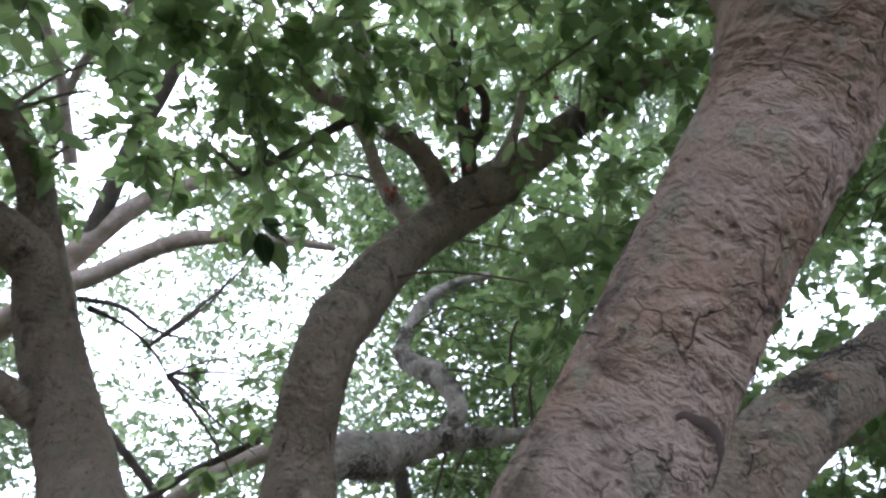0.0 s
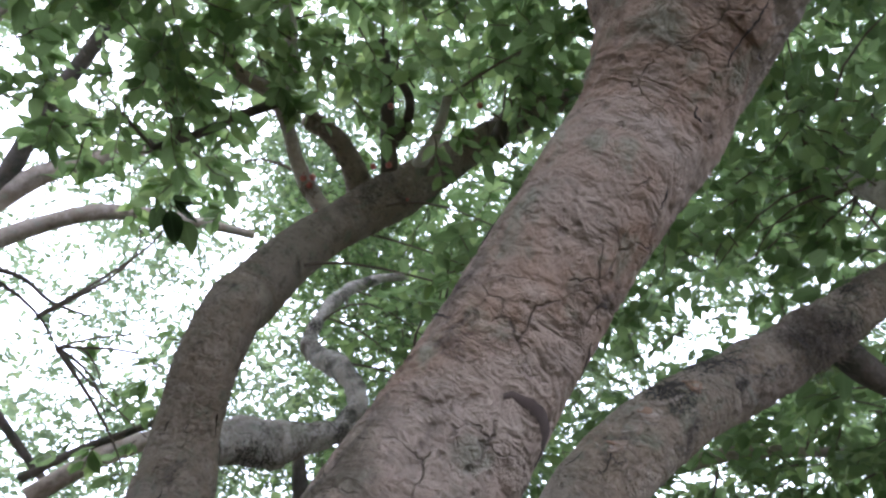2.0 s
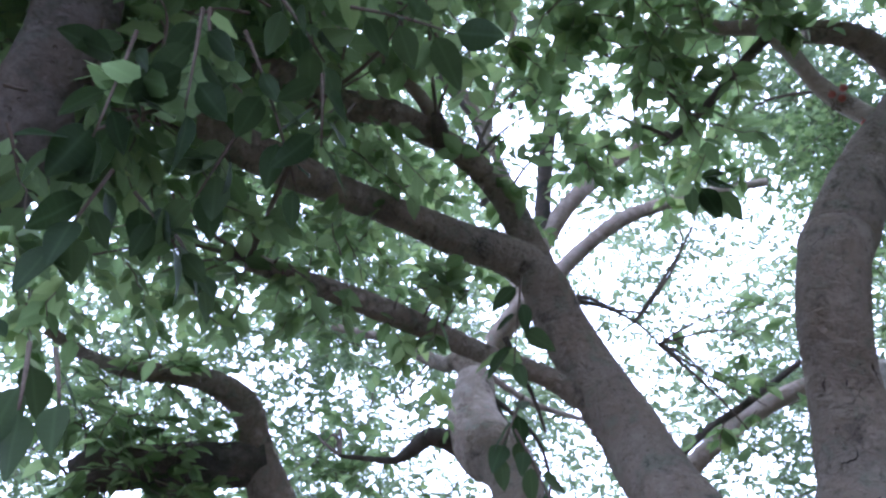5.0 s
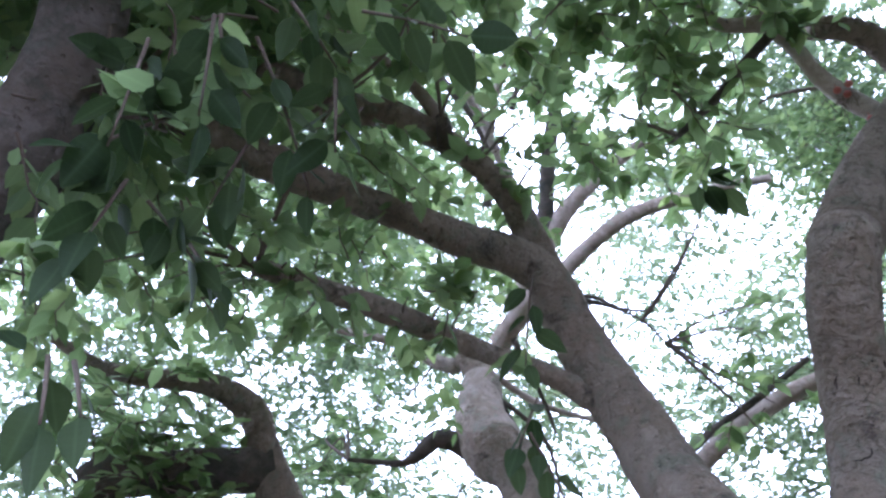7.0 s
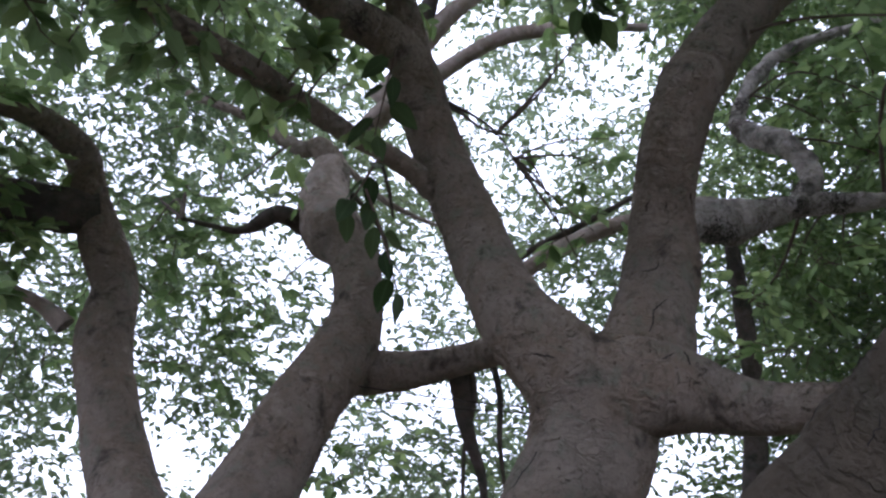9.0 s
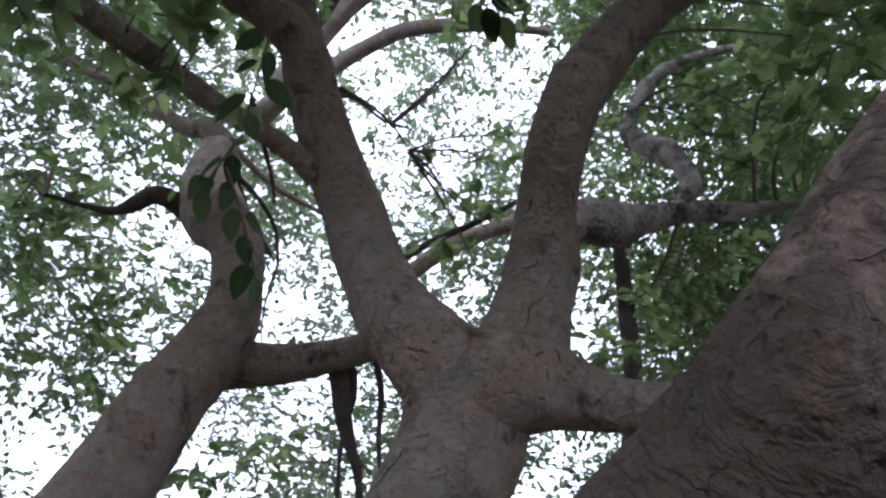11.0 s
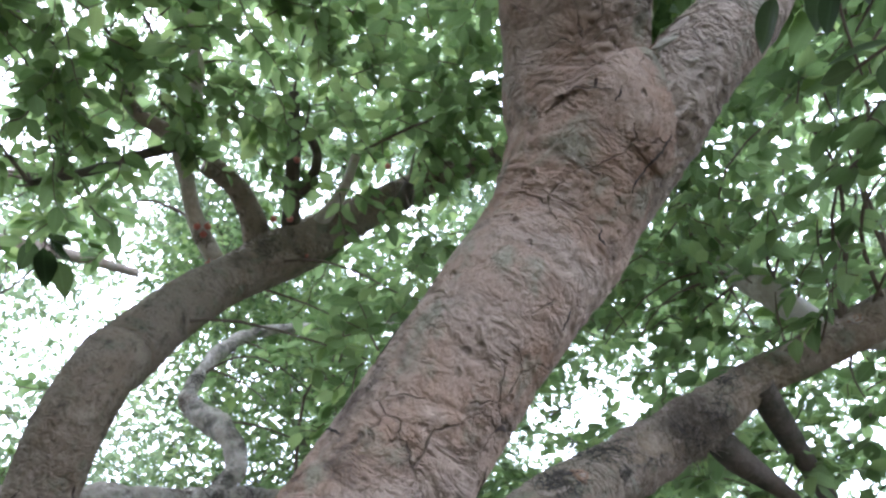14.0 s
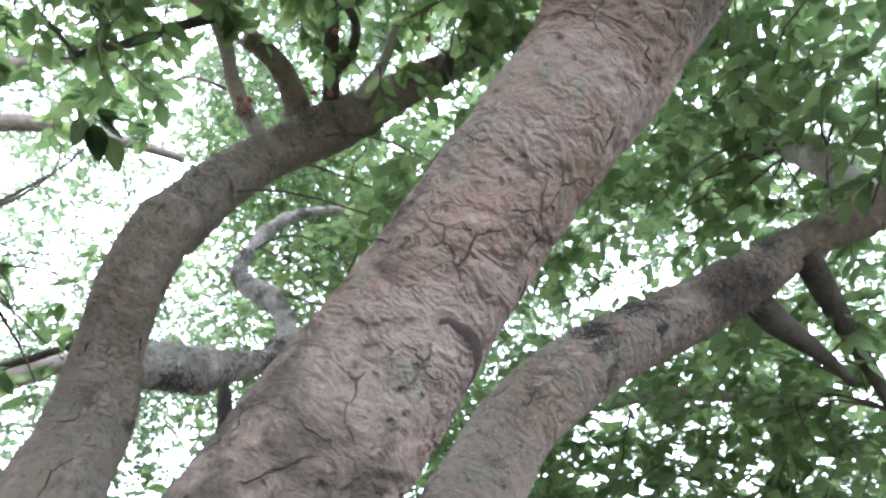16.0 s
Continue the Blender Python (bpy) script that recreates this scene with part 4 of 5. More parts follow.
crown.clump(-1.17, 0.26, 2.77, 0.14, 0.5, lines)
crown.clump(-1.06, 0.36, 2.95, 0.15, 0.5, lines)
crown.clump(-1.11, 0.60, 3.07, 0.12, 0.5, lines)
crown.clump(-1.63, 0.45, 2.82, 0.14, 0.5, lines)
crown.clump(-1.70, 0.71, 2.90, 0.14, 0.5, lines)
crown.clump(-1.85, 0.37, 2.73, 0.14, 0.5, lines)
crown.clump(-2.05, 0.65, 2.84, 0.17, 0.5, lines)
crown.clump(-1.74, 0.88, 2.90, 0.13, 0.7, lines)
crown.clump(-1.69, 1.13, 2.94, 0.15, 0.7, lines)
crown.clump(-1.58, 1.30, 2.94, 0.12, 0.7, lines)
crown.clump(-1.46, 1.43, 2.93, 0.11, 0.7, lines)
crown.clump(-1.81, 0.17, 2.69, 0.13, 0.5, lines)
crown.clump(-2.20, 0.36, 2.75, 0.14, 0.5, lines)
crown.clump(-2.01, 0.93, 2.87, 0.14, 0.7, lines)
crown.clump(-1.86, 1.17, 2.89, 0.12, 0.7, lines)
crown.clump(-1.84, 1.44, 2.87, 0.11, 0.5, lines)
crown.clump(-1.34, 1.62, 2.84, 0.07, 0.5, lines)
crown.clump(-1.37, 1.43, 2.94, 0.08, 0.7, lines)
crown.clump(-1.07, 1.06, 3.77, 0.17, 0.6, lines)
crown.clump(-1.18, 1.59, 3.93, 0.17, 0.6, lines)
crown.clump(-1.15, 1.76, 3.81, 0.14, 0.6, lines)
crown.clump(-1.40, 1.58, 3.85, 0.10, 0.5, lines)
crown.clump(-0.71, 1.67, 3.94, 0.23, 0.7, lines)
crown.clump(-0.98, 1.96, 3.92, 0.21, 0.7, lines)
crown.clump(-0.65, 1.97, 3.91, 0.22, 0.7, lines)
crown.clump(-0.40, 1.84, 4.03, 0.24, 0.7, lines)
crown.clump(-1.06, 1.67, 4.36, 0.22, 0.5, lines)
crown.clump(-0.95, 2.29, 3.98, 0.14, 0.6, lines)
crown.clump(-1.40, -0.03, 2.61, 0.13, 0.5, lines)
crown.clump(-0.98, 0.61, 3.27, 0.14, 0.7, lines)
crown.clump(-1.02, 0.21, 3.02, 0.19, 0.5, lines)
crown.clump(-1.23, -0.07, 2.91, 0.19, 0.5, lines)
crown.clump(-0.94, 0.66, 3.74, 0.22, 0.7, lines)
crown.clump(-0.61, 1.24, 4.00, 0.28, 0.7, lines)
crown.clump(-0.89, 3.14, 3.43, 0.14, 0.6, lines)
crown.clump(-0.77, 3.06, 3.57, 0.12, 0.6, lines)
crown.clump(-1.15, 3.32, 3.23, 0.16, 0.6, lines)
crown.clump(-0.97, 3.38, 3.20, 0.14, 0.6, lines)
crown.clump(-1.25, 3.38, 3.48, 0.12, 0.5, lines)
crown.clump(-1.09, 3.53, 3.08, 0.12, 0.5, lines)
crown.clump(-0.26, 3.74, 2.59, 0.18, 0.7, lines)
crown.clump(-0.21, 3.67, 2.82, 0.17, 0.7, lines)
crown.clump(0.02, 3.61, 2.98, 0.18, 0.6, lines)
crown.clump(0.25, 3.55, 3.07, 0.15, 0.6, lines)
crown.clump(-0.01, 3.92, 2.70, 0.22, 0.7, lines)
crown.clump(0.54, 3.51, 3.83, 0.25, 0.7, lines)
crown.clump(0.27, 3.61, 4.09, 0.24, 0.7, lines)
crown.clump(-0.01, 3.80, 4.21, 0.18, 0.7, lines)
crown.clump(0.73, 3.53, 3.74, 0.25, 0.7, lines)
crown.clump(0.48, 3.67, 3.63, 0.22, 0.7, lines)
crown.clump(0.33, 3.76, 3.87, 0.20, 0.7, lines)
crown.clump(0.49, 2.43, 3.26, 0.20, 0.7, lines)
crown.clump(0.59, 2.18, 3.19, 0.18, 0.7, lines)
crown.clump(0.59, 2.50, 3.13, 0.15, 0.7, lines)
crown.build(main_tree, LEAF, "dense green leaves")
crown = Crown()
lines = LINES[near_tree.name]
crown.clump(1.68, 0.87, 3.18, 0.13, 0.7, lines)
crown.clump(1.89, 1.16, 3.08, 0.16, 0.7, lines)
crown.clump(2.04, 1.39, 3.40, 0.13, 0.6, lines)
crown.clump(2.21, 2.24, 3.41, 0.19, 0.6, lines)
crown.clump(1.87, 2.22, 3.40, 0.14, 0.7, lines)
crown.clump(2.19, 1.70, 3.07, 0.13, 0.5, lines)
crown.clump(1.87, 1.60, 3.56, 0.18, 0.7, lines)
crown.clump(1.93, 1.98, 3.65, 0.21, 0.7, lines)
crown.clump(1.75, 2.33, 3.43, 0.16, 0.7, lines)
crown.clump(1.89, 2.16, 3.50, 0.16, 0.7, lines)
crown.clump(2.03, 1.39, 3.41, 0.17, 0.6, lines)
crown.clump(2.17, 1.50, 3.16, 0.14, 0.6, lines)
crown.clump(2.16, 2.11, 3.29, 0.15, 0.7, lines)
crown.clump(2.36, 1.96, 3.22, 0.12, 0.6, lines)
crown.clump(2.07, 2.33, 3.31, 0.13, 0.7, lines)
crown.clump(2.09, 2.79, 2.68, 0.19, 0.7, lines)
crown.clump(2.20, 2.42, 2.75, 0.17, 0.7, lines)
crown.clump(2.23, 2.18, 2.60, 0.18, 0.7, lines)
crown.clump(2.24, 1.96, 2.71, 0.15, 0.7, lines)
crown.clump(2.25, 2.51, 2.42, 0.22, 0.7, lines)
crown.clump(2.20, 2.04, 2.30, 0.16, 0.7, lines)
crown.clump(2.16, 3.28, 2.57, 0.18, 0.5, lines)
crown.clump(2.02, 3.30, 2.77, 0.12, 0.6, lines)
crown.clump(1.23, 0.39, 2.80, 0.07, 0.5, lines)
crown.clump(1.55, 0.61, 2.97, 0.10, 0.7, lines)
crown.clump(1.74, 0.97, 4.05, 0.14, 0.7, lines)
crown.clump(1.73, 0.85, 2.97, 0.12, 0.7, lines)
crown.clump(1.81, 0.65, 3.34, 0.18, 0.7, lines)
crown.clump(1.90, 0.77, 3.19, 0.13, 0.7, lines)
crown.clump(1.88, 0.84, 3.48, 0.11, 0.7, lines)
crown.clump(1.95, 0.91, 3.05, 0.14, 0.7, lines)
crown.clump(1.96, 1.08, 3.58, 0.10, 0.7, lines)
crown.clump(1.73, 1.47, 3.15, 0.08, 0.7, lines)
crown.clump(1.88, 1.44, 3.01, 0.11, 0.7, lines)
crown.clump(1.92, 1.33, 2.85, 0.11, 0.7, lines)
crown.clump(1.89, 1.39, 3.23, 0.08, 0.7, lines)
crown.clump(2.03, 1.14, 2.88, 0.19, 0.7, lines)
crown.clump(1.82, 0.69, 2.94, 0.17, 0.7, lines)
crown.clump(2.37, 1.75, 2.78, 0.13, 0.4, lines)
crown.build(near_tree, LEAF, "dense green leaves")
crown = Crown()
lines = LINES[left_tree.name]
crown.clump(-2.99, 1.04, 2.79, 0.15, 1.8, lines)
crown.clump(-2.89, 1.13, 2.93, 0.13, 1.4, lines)
crown.clump(-3.08, 0.87, 2.73, 0.12, 1.4, lines)
crown.clump(-3.03, 1.22, 2.78, 0.13, 1.4, lines)
crown.clump(-2.98, 1.28, 2.54, 0.20, 2.5, lines)
crown.clump(-3.15, 1.18, 2.52, 0.15, 2.2, lines)
crown.clump(-2.98, 1.46, 2.62, 0.15, 2.2, lines)
crown.clump(-3.01, 1.31, 2.73, 0.13, 1.4, lines)
crown.clump(-2.98, 1.45, 2.51, 0.14, 1.0, lines)
crown.clump(-3.00, 1.44, 2.33, 0.12, 0.7, lines)
crown.clump(-2.25, 0.91, 1.93, 0.15, 0.7, lines)
crown.clump(-2.18, 0.89, 1.77, 0.14, 0.7, lines)
crown.clump(-2.29, 0.98, 2.07, 0.09, 0.7, lines)
crown.clump(-2.27, 0.80, 2.07, 0.10, 0.7, lines)
crown.clump(-3.29, 2.52, 3.11, 0.25, 0.6, lines)
crown.clump(-3.14, 2.58, 3.30, 0.19, 0.6, lines)
crown.clump(-2.99, 2.69, 3.17, 0.16, 0.6, lines)
crown.clump(-3.47, 2.80, 2.84, 0.26, 0.6, lines)
crown.clump(-3.42, 3.16, 2.52, 0.27, 0.6, lines)
crown.clump(-3.14, 3.27, 2.91, 0.21, 0.6, lines)
crown.clump(-3.28, 3.24, 2.66, 0.17, 0.6, lines)
crown.clump(-3.57, 2.50, 2.80, 0.27, 0.7, lines)
crown.clump(-3.61, 2.66, 2.31, 0.27, 0.7, lines)
crown.clump(-1.92, 3.86, 2.06, 0.17, 0.6, lines)
crown.clump(-2.35, 3.63, 2.01, 0.18, 0.6, lines)
crown.clump(-2.18, 3.45, 2.21, 0.13, 0.5, lines)
crown.clump(-2.47, 3.57, 1.87, 0.19, 0.7, lines)
crown.clump(-2.47, 3.34, 1.76, 0.15, 0.7, lines)
crown.clump(-2.99, 0.48, 2.94, 0.18, 0.5, lines)
crown.clump(-3.45, 0.82, 2.66, 0.20, 0.5, lines)
crown.clump(-3.28, 0.86, 2.83, 0.13, 0.4, lines)
crown.clump(-3.30, 2.50, 3.24, 0.18, 0.6, lines)
crown.clump(-3.42, 2.46, 3.05, 0.17, 0.6, lines)
crown.clump(-3.40, 2.81, 3.08, 0.22, 0.6, lines)
crown.build(left_tree, LEAF, "dense green leaves")

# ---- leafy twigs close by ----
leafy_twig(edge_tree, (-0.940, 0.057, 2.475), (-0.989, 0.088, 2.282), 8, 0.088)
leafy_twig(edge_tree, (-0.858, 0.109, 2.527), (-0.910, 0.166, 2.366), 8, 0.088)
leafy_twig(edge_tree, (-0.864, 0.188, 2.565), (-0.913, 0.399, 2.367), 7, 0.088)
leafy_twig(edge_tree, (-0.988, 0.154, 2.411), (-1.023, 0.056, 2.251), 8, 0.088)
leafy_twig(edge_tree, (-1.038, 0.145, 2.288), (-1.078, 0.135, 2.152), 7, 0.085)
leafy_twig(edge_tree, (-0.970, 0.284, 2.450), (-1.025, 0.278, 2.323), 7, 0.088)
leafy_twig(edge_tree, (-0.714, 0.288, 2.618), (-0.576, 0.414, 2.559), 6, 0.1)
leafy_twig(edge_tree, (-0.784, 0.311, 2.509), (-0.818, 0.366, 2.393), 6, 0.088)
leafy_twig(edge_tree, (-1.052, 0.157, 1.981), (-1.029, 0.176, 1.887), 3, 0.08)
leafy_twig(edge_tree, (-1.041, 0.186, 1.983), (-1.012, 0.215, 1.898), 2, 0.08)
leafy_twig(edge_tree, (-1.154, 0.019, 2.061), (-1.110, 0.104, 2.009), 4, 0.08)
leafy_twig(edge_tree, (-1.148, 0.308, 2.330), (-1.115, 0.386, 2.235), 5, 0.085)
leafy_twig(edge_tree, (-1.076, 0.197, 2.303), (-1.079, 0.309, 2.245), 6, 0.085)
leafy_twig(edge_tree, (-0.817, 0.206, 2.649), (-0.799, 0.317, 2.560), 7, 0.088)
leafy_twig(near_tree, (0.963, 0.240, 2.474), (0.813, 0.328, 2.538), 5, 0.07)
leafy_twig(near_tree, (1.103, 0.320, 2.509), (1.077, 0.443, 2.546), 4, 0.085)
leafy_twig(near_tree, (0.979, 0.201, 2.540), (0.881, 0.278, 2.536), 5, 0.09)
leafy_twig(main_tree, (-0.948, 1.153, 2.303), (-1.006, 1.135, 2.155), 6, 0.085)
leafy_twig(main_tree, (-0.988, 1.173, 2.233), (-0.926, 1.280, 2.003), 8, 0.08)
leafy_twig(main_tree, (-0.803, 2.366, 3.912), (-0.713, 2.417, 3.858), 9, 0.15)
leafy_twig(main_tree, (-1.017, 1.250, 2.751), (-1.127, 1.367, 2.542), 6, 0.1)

# ---- red figs on the limb ----
fig_shape = fig_mesh()
part("fig", fig_shape, FIG, main_tree, "ripening red fig").location = (-0.126, 2.160, 3.834)
part("fig", fig_shape, FIG, main_tree, "ripening red fig").location = (-0.082, 2.147, 3.827)
part("fig", fig_shape, FIG, main_tree, "ripening red fig").location = (-0.067, 2.271, 3.722)
part("fig", fig_shape, FIG, main_tree, "ripening red fig").location = (0.271, 1.993, 4.154)
part("fig", fig_shape, FIG, main_tree, "ripening red fig").location = (0.262, 2.207, 3.982)
part("fig", fig_shape, FIG, main_tree, "ripening red fig").location = (0.189, 2.198, 3.961)
part("fig", fig_shape, FIG, main_tree, "ripening red fig").location = (0.705, 2.025, 4.219)
part("fig", fig_shape, FIG, main_tree, "ripening red fig").location = (0.342, 2.303, 3.848)
part("fig", fig_shape, FIG, main_tree, "ripening red fig").location = (-0.101, 2.207, 3.837)

# ---- cracks, hollows and clinging roots ----
crack("limb", [(-0.477, 2.173, 2.663), (-0.480, 2.178, 2.643), (-0.483, 2.175, 2.618)], 0.0102, "hollow")
crack("limb", [(-0.424, 2.173, 2.656), (-0.426, 2.174, 2.639), (-0.428, 2.172, 2.616)], 0.0081, "hollow")
crack("limb", [(-0.372, 2.184, 2.699), (-0.370, 2.189, 2.678), (-0.369, 2.198, 2.659)], 0.0103, "hollow")
crack("limb", [(-0.342, 2.210, 2.708), (-0.341, 2.218, 2.670), (-0.339, 2.226, 2.628)], 0.0083, "hollow")
crack("trunk", [(-0.573, 1.896, 2.075), (-0.550, 1.897, 2.064), (-0.529, 1.901, 2.059), (-0.516, 1.914, 2.077), (-0.508, 1.940, 2.101), (-0.486, 1.971, 2.114)], 0.0065, "crack")
crack("limb", [(-0.463, 2.010, 2.132), (-0.457, 2.027, 2.173), (-0.456, 2.048, 2.214), (-0.437, 2.071, 2.242), (-0.416, 2.088, 2.268)], 0.0052, "crack")
crack("low_limb", [(-0.370, 2.017, 2.061), (-0.353, 1.993, 2.009)], 0.0065, "crack")
crack("limb", [(-0.508, 2.131, 2.382), (-0.481, 2.126, 2.381), (-0.457, 2.127, 2.385), (-0.449, 2.140, 2.414)], 0.0056, "crack")
crack("low_limb", [(-0.429, 1.964, 2.018), (-0.412, 1.977, 2.035), (-0.394, 1.992, 2.047)], 0.0049, "crack")
crack("limb.001", [(-0.790, 1.895, 2.029), (-0.754, 1.892, 2.023), (-0.723, 1.891, 2.015)], 0.0049, "crack")
crack("trunk", [(-0.781, 1.865, 1.769), (-0.810, 1.860, 1.714), (-0.844, 1.853, 1.646)], 0.0060, "crack")
crack("trunk", [(-0.668, 1.899, 2.064), (-0.666, 1.882, 2.009)], 0.0048, "crack")
crack("trunk.001", [(0.096, 0.948, 1.851), (0.080, 0.961, 1.835), (0.058, 0.966, 1.817), (0.044, 0.968, 1.795), (0.036, 0.978, 1.805), (0.028, 0.991, 1.813)], 0.0029, "crack")
crack("trunk.001", [(-0.007, 0.997, 1.737), (-0.026, 1.015, 1.740), (-0.046, 1.048, 1.744), (-0.065, 1.063, 1.744), (-0.078, 1.089, 1.748)], 0.0030, "crack")
crack("trunk.001", [(0.000, 0.995, 1.652), (-0.013, 0.998, 1.639), (-0.022, 1.002, 1.629), (-0.039, 1.007, 1.608)], 0.0027, "crack")
crack("trunk.001", [(0.021, 1.000, 1.597), (0.019, 0.995, 1.608), (0.029, 0.995, 1.627)], 0.0032, "crack")
crack("trunk.001", [(-0.126, 1.063, 1.655), (-0.113, 1.070, 1.677), (-0.095, 1.076, 1.709)], 0.0023, "crack")
crack("trunk.001", [(0.354, 0.867, 1.999), (0.371, 0.868, 2.000), (0.387, 0.873, 1.997), (0.400, 0.884, 1.986), (0.410, 0.902, 1.976), (0.412, 0.911, 1.962), (0.412, 0.923, 1.953), (0.397, 0.926, 1.935)], 0.0202, "hollow")
crack("trunk.001", [(0.124, 0.940, 1.847), (0.129, 0.935, 1.841), (0.133, 0.939, 1.837)], 0.0110, "hollow")
crack("trunk.001", [(0.496, 0.812, 2.112), (0.509, 0.804, 2.113), (0.524, 0.816, 2.109)], 0.0083, "hollow")
crack("trunk.001", [(0.343, 0.828, 2.234), (0.359, 0.818, 2.259), (0.384, 0.801, 2.293)], 0.0039, "crack")
crack("trunk.001", [(0.492, 0.844, 2.074), (0.490, 0.867, 2.058), (0.489, 0.894, 2.043)], 0.0037, "crack")
crack("trunk.001", [(0.281, 0.877, 2.150), (0.291, 0.862, 2.132), (0.311, 0.850, 2.119)], 0.0037, "crack")
crack("trunk.001", [(0.682, 0.641, 2.357), (0.679, 0.651, 2.347), (0.688, 0.658, 2.340)], 0.0043, "crack")
crack("trunk.001", [(0.618, 0.718, 2.258), (0.612, 0.729, 2.239), (0.605, 0.734, 2.227)], 0.0036, "crack")
crack("trunk.001", [(0.779, 0.538, 2.473), (0.763, 0.555, 2.442), (0.746, 0.575, 2.420), (0.734, 0.587, 2.405), (0.731, 0.603, 2.398)], 0.0044, "crack")
crack("trunk.001", [(0.691, 0.490, 2.516), (0.687, 0.501, 2.506), (0.681, 0.510, 2.498)], 0.0035, "crack")
crack("trunk.001", [(0.653, 0.492, 2.539), (0.653, 0.498, 2.534), (0.653, 0.502, 2.525)], 0.0061, "hollow")
crack("limb.004", [(0.864, 0.500, 2.529), (0.874, 0.512, 2.524), (0.885, 0.523, 2.519)], 0.0028, "crack")
crack("trunk.001", [(0.615, 0.529, 2.544), (0.627, 0.515, 2.539), (0.654, 0.503, 2.524), (0.682, 0.498, 2.516)], 0.0026, "crack")
crack("trunk.001", [(0.798, 0.468, 2.587), (0.798, 0.488, 2.561), (0.808, 0.516, 2.537), (0.792, 0.534, 2.484)], 0.0055, "crack")
crack("limb.005", [(0.770, 1.530, 2.262), (0.743, 1.517, 2.211), (0.722, 1.515, 2.173)], 0.0041, "crack")
crack("limb.005", [(0.637, 1.571, 2.232), (0.679, 1.552, 2.247)], 0.0042, "crack")
root_tuft("limb.007", (-3.008, 1.296, 2.630), 0.072, 1.2)
root_tuft("limb.007", (-2.941, 1.407, 2.652), 0.074, 1.2)
root_tuft("limb.007", (-2.897, 1.485, 2.659), 0.065, 1)
root_tuft("limb.007", (-2.968, 1.366, 2.688), 0.077, 1)
root_tuft("crooked_branch", (-0.170, 3.206, 3.631), 0.079, 0.8)
root_tuft("crooked_branch", (-0.143, 3.274, 3.821), 0.069, 0.8)
root_tuft("crooked_branch", (0.032, 2.933, 3.095), 0.041, 0.4)
root_tuft("crooked_branch", (-0.194, 3.248, 3.600), 0.061, 0.5)
root_tuft("branch.001", (-0.108, 2.221, 3.840), 0.043, 0.5)
root_tuft("trunk.004", (-0.276, 4.272, 3.309), 0.097, 1.2)
root_tuft("limb.005", (1.129, 1.652, 2.548), 0.057, 0.9)
root_tuft("limb.005", (1.214, 1.638, 2.546), 0.044, 0.6)
root_tuft("limb.005", (1.522, 1.638, 2.598), 0.081, 1)
root_tuft("limb.005", (1.601, 1.626, 2.639), 0.071, 1)
root_tuft("limb.005", (1.458, 1.639, 2.625), 0.060, 0.8)
root_tuft("limb.005", (1.755, 1.605, 2.836), 0.049, 0.6)
root_tuft("limb.005", (1.672, 1.613, 2.783), 0.041, 0.5)
root_tuft("limb.005", (0.985, 1.56, 2.44), 0.06, 1.6)
root_tuft("burl", (1.47, 1.64, 2.6), 0.1, 1.8)
root_tuft("burl", (1.56, 1.63, 2.6), 0.1, 1.8)
root_tuft("burl", (1.52, 1.62, 2.68), 0.08, 1.4)
root_tuft("limb", (0.172, 2.216, 3.808), 0.087, 1)
root_tuft("limb", (0.260, 2.235, 3.898), 0.079, 0.8)
root_tuft("limb", (0.064, 2.191, 3.714), 0.060, 0.7)
root_tuft("side_limb", (-0.253, 2.688, 2.720), 0.093, 1)
root_tuft("side_limb", (-0.280, 2.577, 2.707), 0.068, 0.8)
root_tuft("side_limb", (-0.066, 2.826, 2.992), 0.064, 0.6)
root_tuft("side_limb", (0.071, 2.903, 2.986), 0.075, 0.8)
root_tuft("side_limb", (0.206, 2.988, 3.006), 0.071, 0.8)
root_tuft("side_limb", (-0.099, 2.824, 2.827), 0.073, 0.8)
root_tuft("stub", (-1.359, 1.171, 3.627), 0.031, 0.5)
root_tuft("limb.002", (-1.611, 1.216, 3.266), 0.043, 0.5)
root_tuft("limb.002", (-1.409, 1.545, 3.256), 0.044, 0.5)
root_tuft("limb.002", (-1.692, 0.976, 3.271), 0.034, 0.4)
# openings in the far canopy: azimuth, elevation and radius in degrees
GAPS_1 = [(29.7, 34.1, 2.5), (24, 31.4, 2.3), (25.8, 26.9, 2.3), (14.9, 37.2, 1.8), (21.7, 37.8, 2.8), (17, 36.3, 2.1), (27.5, 28.8, 2.1), (-23.7, 26.9, 1.4), (1, 51.5, 0.8), (71.7, 28.5, 2.3), (55.8, 24.8, 2.1), (29, 36.8, 1.6), (22.2, 26.4, 1.8), (19.7, 43.8, 1), (46.1, 47, 1), (60.3, 46.1, 1), (72, 19, 1.6), (60.9, 16.9, 1.6), (45.3, 19.7, 1.3), (71.7, 22.4, 1), (59.5, 27.9, 1.3), (12, 35.5, 2.7), (27.8, 37.4, 1.4), (22.1, 26.8, 1.7), (71.2, 28.3, 1.8), (71.7, 17.1, 1.6), (46.5, 25.5, 1.3), (45.9, 19.3, 1.3), (19.1, 42.9, 1), (52.2, 44.9, 0.8), (56.6, 23.4, 1.7)]
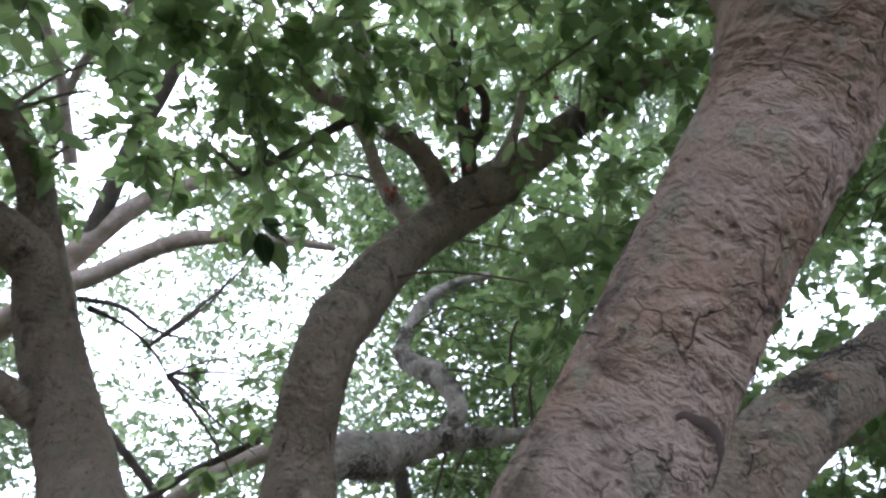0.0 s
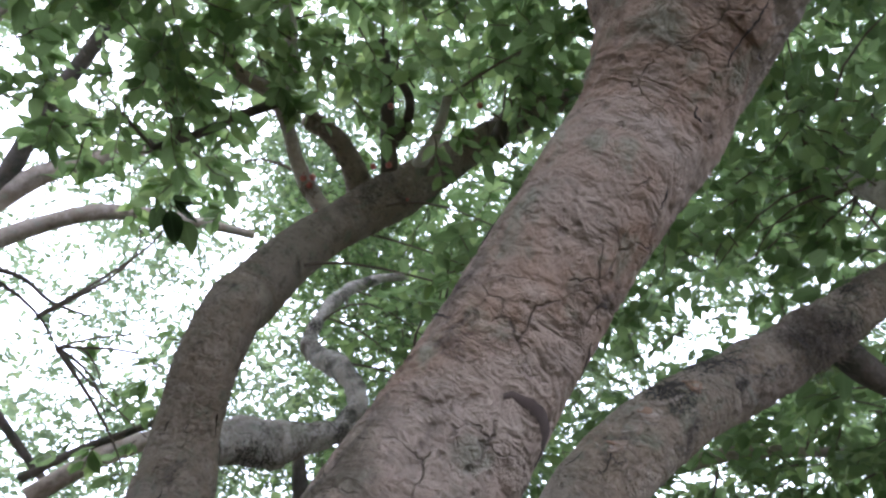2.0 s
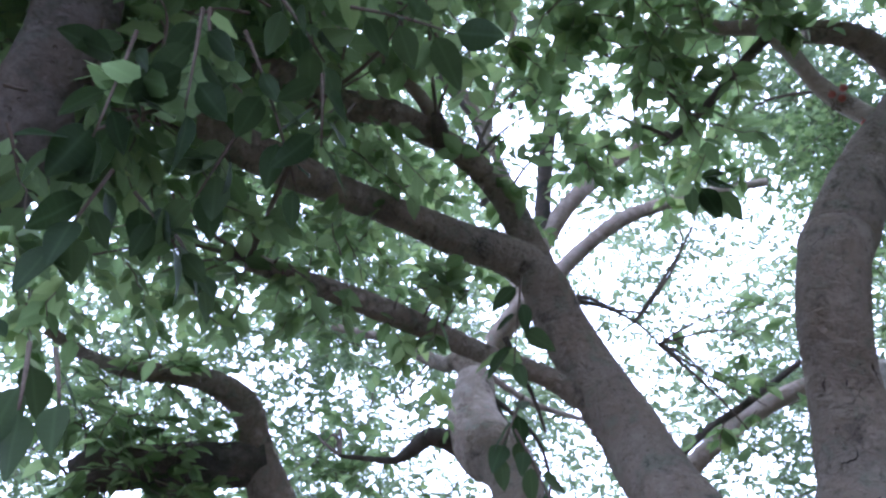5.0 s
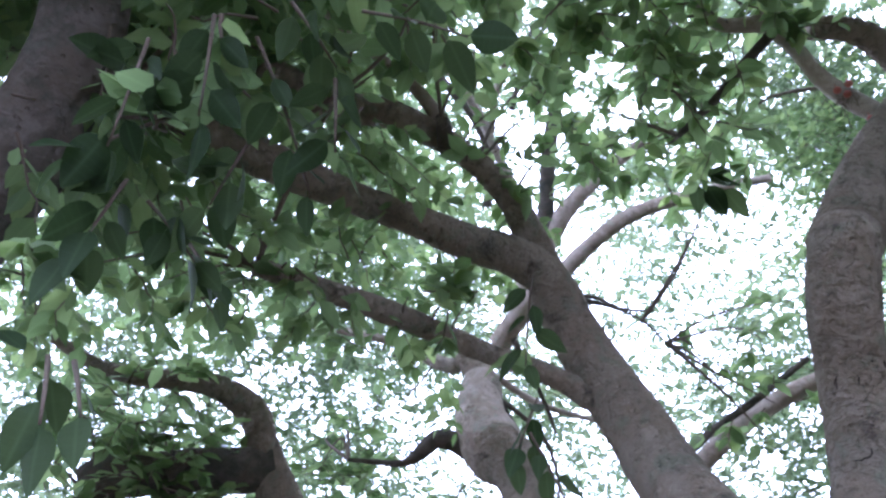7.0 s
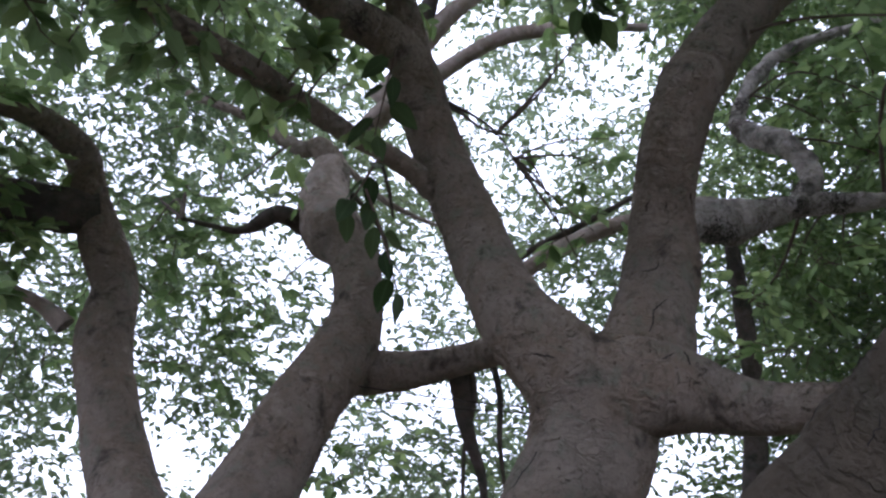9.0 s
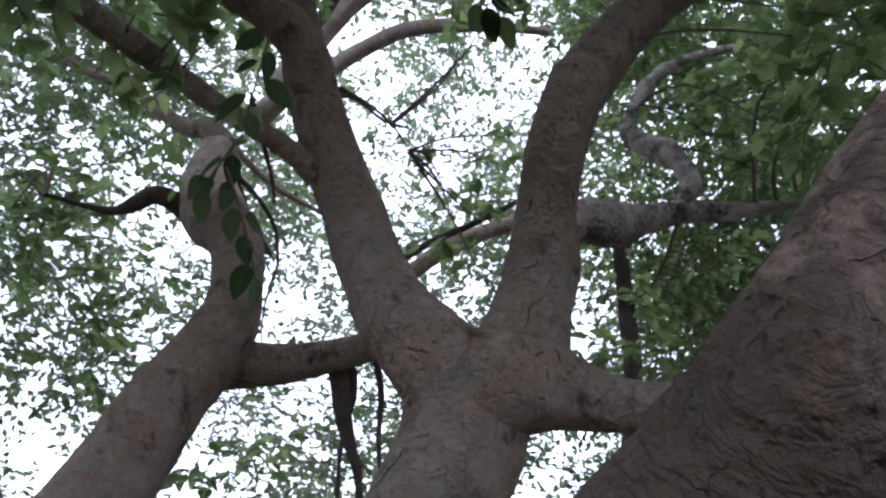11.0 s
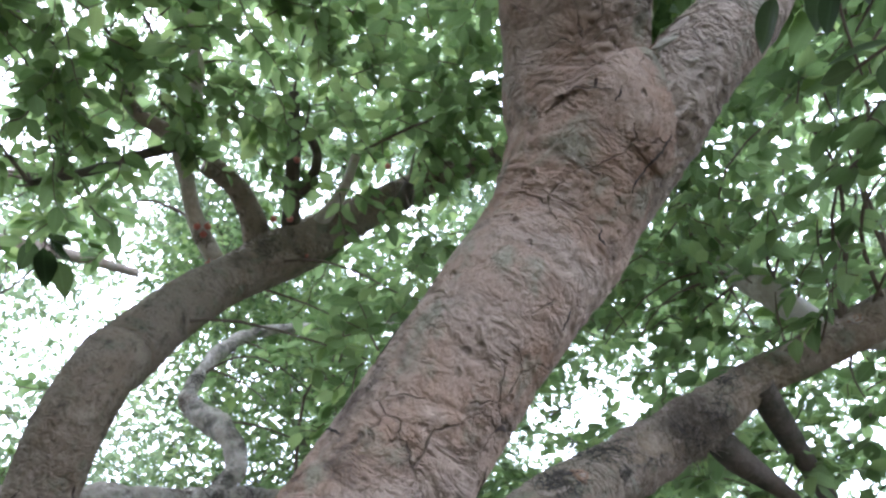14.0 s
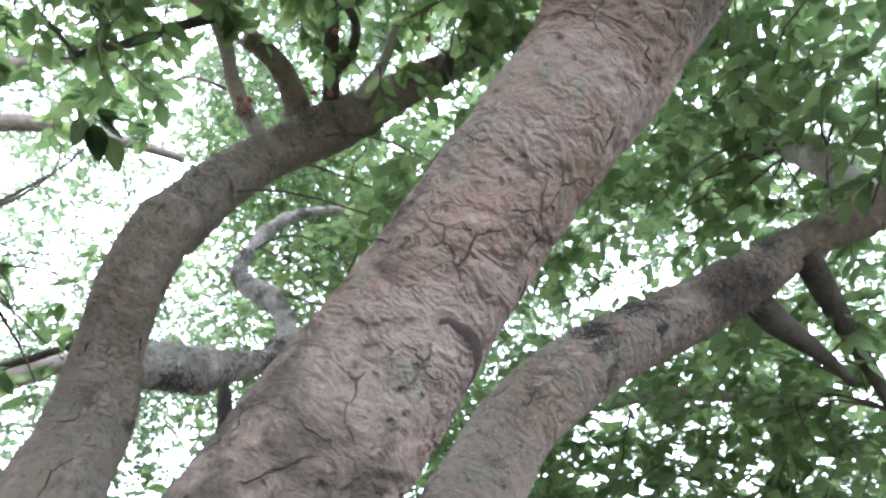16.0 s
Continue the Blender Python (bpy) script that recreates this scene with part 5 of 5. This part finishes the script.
GAPS_2 = [(18.6, 34.9, 2.2), (23, 26.5, 1.7), (24.2, 36.7, 1.3), (49.1, 7.4, 1.7), (46, 19.9, 1.3), (60.2, 16.5, 1.6), (29.6, 19.4, 1.3), (71, 29.9, 1.1), (41.3, 14.1, 1.1), (47.7, 26, 2.1), (28.1, 36.5, 2.2), (20, 32.3, 2.1), (22.1, 26.4, 1.6), (14.1, 37.7, 1.3), (46.5, 6.8, 1.6), (30.4, 16.8, 1.2), (29.3, 10.5, 2.1), (46.9, 19, 1), (42.7, 12.9, 1), (16, 37, 1.7), (19.7, 31.6, 2.1), (-53.2, 38.8, 1), (22.1, 34.4, 2.5), (-27.2, 25.9, 1.3), (22.4, 33.5, 2.3), (-23.5, 27.9, 1.7), (-25.9, 17.1, 2.7), (-53.8, 39, 1), (-0.7, 52.9, 1), (-4.9, 41.8, 0.8)]
GAPS = GAPS_1 + GAPS_2
CLEAR = [(30.4, 39.3, 2.5), (-30.3, 55, 1.6), (30.1, 35.4, 2.5), (57.9, 26.6, 3), (13.1, 36.9, 2.2), (18.9, 32, 2.2), (55.2, 24.9, 2.8), (17.1, 32, 2.7), (57.7, 26.8, 3), (13.7, 36.9, 2.7), (47.2, 5.1, 2.7), (28.7, 10.1, 1.6), (7.8, 7.4, 3), (55.6, 27.5, 3), (48, 4.6, 2.5), (8.3, 7.3, 2.7), (-25.1, 26.1, 2.1), (-25.7, 15.7, 2.7), (18.9, 34.1, 3.4), (-32.6, 58.9, 1.6), (19.8, 36.7, 2.5)]


def gap_at(way):
    """0 in an opening of the canopy, 1 well away from all of them."""
    az, el = math.degrees(math.atan2(-way[0], way[1])), math.degrees(math.asin(way[2]))
    best = 1.0
    for a, e, r in GAPS:
        d = math.hypot((az - a) * math.cos(math.radians(el)), el - e)
        best = min(best, max(0.62, (d - 0.6 * r) / 2.0))
    for a, e, r in CLEAR:
        d = math.hypot((az - a) * math.cos(math.radians(el)), el - e)
        best = min(best, 0.0 if d < 0.35 * r else 0.6 if d < r + 0.4 else 1.0)
    return best


def far_crown(tree, count, az, el, dist, leaf, r, mat, label, density=0.16, far=True):
    """The canopy of trees further off, with its openings."""
    crown = Crown(0.9 if far else 0.55)
    eye = np.array((0, 0, 1.55))
    for _ in range(count):
        a, e, d = math.radians(rng.uniform(*az)), math.asin(rng.uniform(math.sin(math.radians(el[0])), math.sin(math.radians(el[1])))), rng.uniform(*dist)
        way = np.array((-math.sin(a) * math.cos(e), math.cos(a) * math.cos(e), math.sin(e)))
        lump = 0.66 + 2.1 * noise.noise(Vector(way * 8)) + 0.9 * noise.noise(Vector(way * 19)) if far else 0.8 + 1.3 * noise.noise(Vector(way * 7))
        keep = gap_at(way) * min(1.0, max(0.0, lump))
        if rng.uniform() < keep:
            crown.clump(*(eye + d * way), rng.uniform(*r), density, None, leaf, False, 0.3)
    crown.build(tree, mat, label, far)


far_crown(back_tree, 3800, (-64, 88), (-3, 80), (6.0, 10.0), 0.082, (0.4, 0.6), LEAF_FAR, "small distant green leaves", 0.2)
far_crown(near_tree, 230, (-64, -12), (4, 78), (3.4, 5.2), 0.095, (0.25, 0.4), LEAF, "green leaves over the leaning stem", 0.5, False)
far_crown(main_tree, 170, (-16, 6), (3, 46), (5.6, 8.0), 0.066, (0.3, 0.45), LEAF, "green leaves behind the fork", 0.5, False)
far_crown(left_tree, 100, (44, 90), (28, 76), (2.9, 4.6), 0.095, (0.25, 0.4), LEAF, "green leaves over the twin stems", 0.5, False)
# mostly above the view, added to keep skylight off the close leaves
far_crown(edge_tree, 270, (76, 140), (40, 88), (2.3, 4.2), 0.11, (0.25, 0.4), LEAF, "dense leaves added overhead to shade the close twigs", 0.6, False)
# unseen canopy behind the camera, added to cut skylight on bark facing it
far_crown(edge_tree, 950, (96, 264), (2, 85), (3.0, 6.5), 0.11, (0.35, 0.5), LEAF_FAR, "unseen leafy crown added behind the path to hold back skylight", 0.2)
# runs on past the view; added there to shade the leaves and leaning stem
far_crown(near_tree, 135, (-110, -38), (22, 86), (3.2, 5.2), 0.11, (0.3, 0.45), LEAF, "dense leaves above the spreading limb, partly unseen, added for shade", 0.6, False)

# loose flakes of bark
stems = [o for o in near_tree.children if o.name.startswith(("trunk", "limb"))]
flake_stem(stems[0], LINES[near_tree.name][0], 150, 0.024, 0.004, FLAKE)
flake_stem(stems[1], LINES[near_tree.name][1], 40, 0.022, 0.005, FLAKE)
flake_stem(stems[2], LINES[near_tree.name][2], 90, 0.026, 0.005, [BARK["bark"]])
for tree, count in ((main_tree, 80), (left_tree, 110)):
    trunk = [o for o in tree.children if o.name.startswith("trunk")][0]
    flake_stem(trunk, LINES[tree.name][0], count, 0.03, 0.005, [BARK["bark"]])


def wire(a, b, sag):
    """A thin dark wire from stem to stem."""
    a, b = np.array(a), np.array(b)
    ctrl = [(*(a + (b - a) * s - np.array((0, 0, sag * 4 * s * (1 - s)))), 0.0025) for s in (0, 0.25, 0.5, 0.75, 1)]
    me = tube(ctrl, 6, 0.05, 0)
    me.materials.append(SPLIT)
    tagged(new("wire", me), "thin dark wire stretched between two stems", "wire", "wires between the stems")


wire((-1.830, 2.295, 2.070), (-0.826, 2.117, 1.913), 0.01)
wire((-1.810, 2.324, 2.014), (-0.817, 2.123, 1.898), 0.01)
for tree in (main_tree, near_tree, left_tree, edge_tree, back_tree):
    settle(tree)
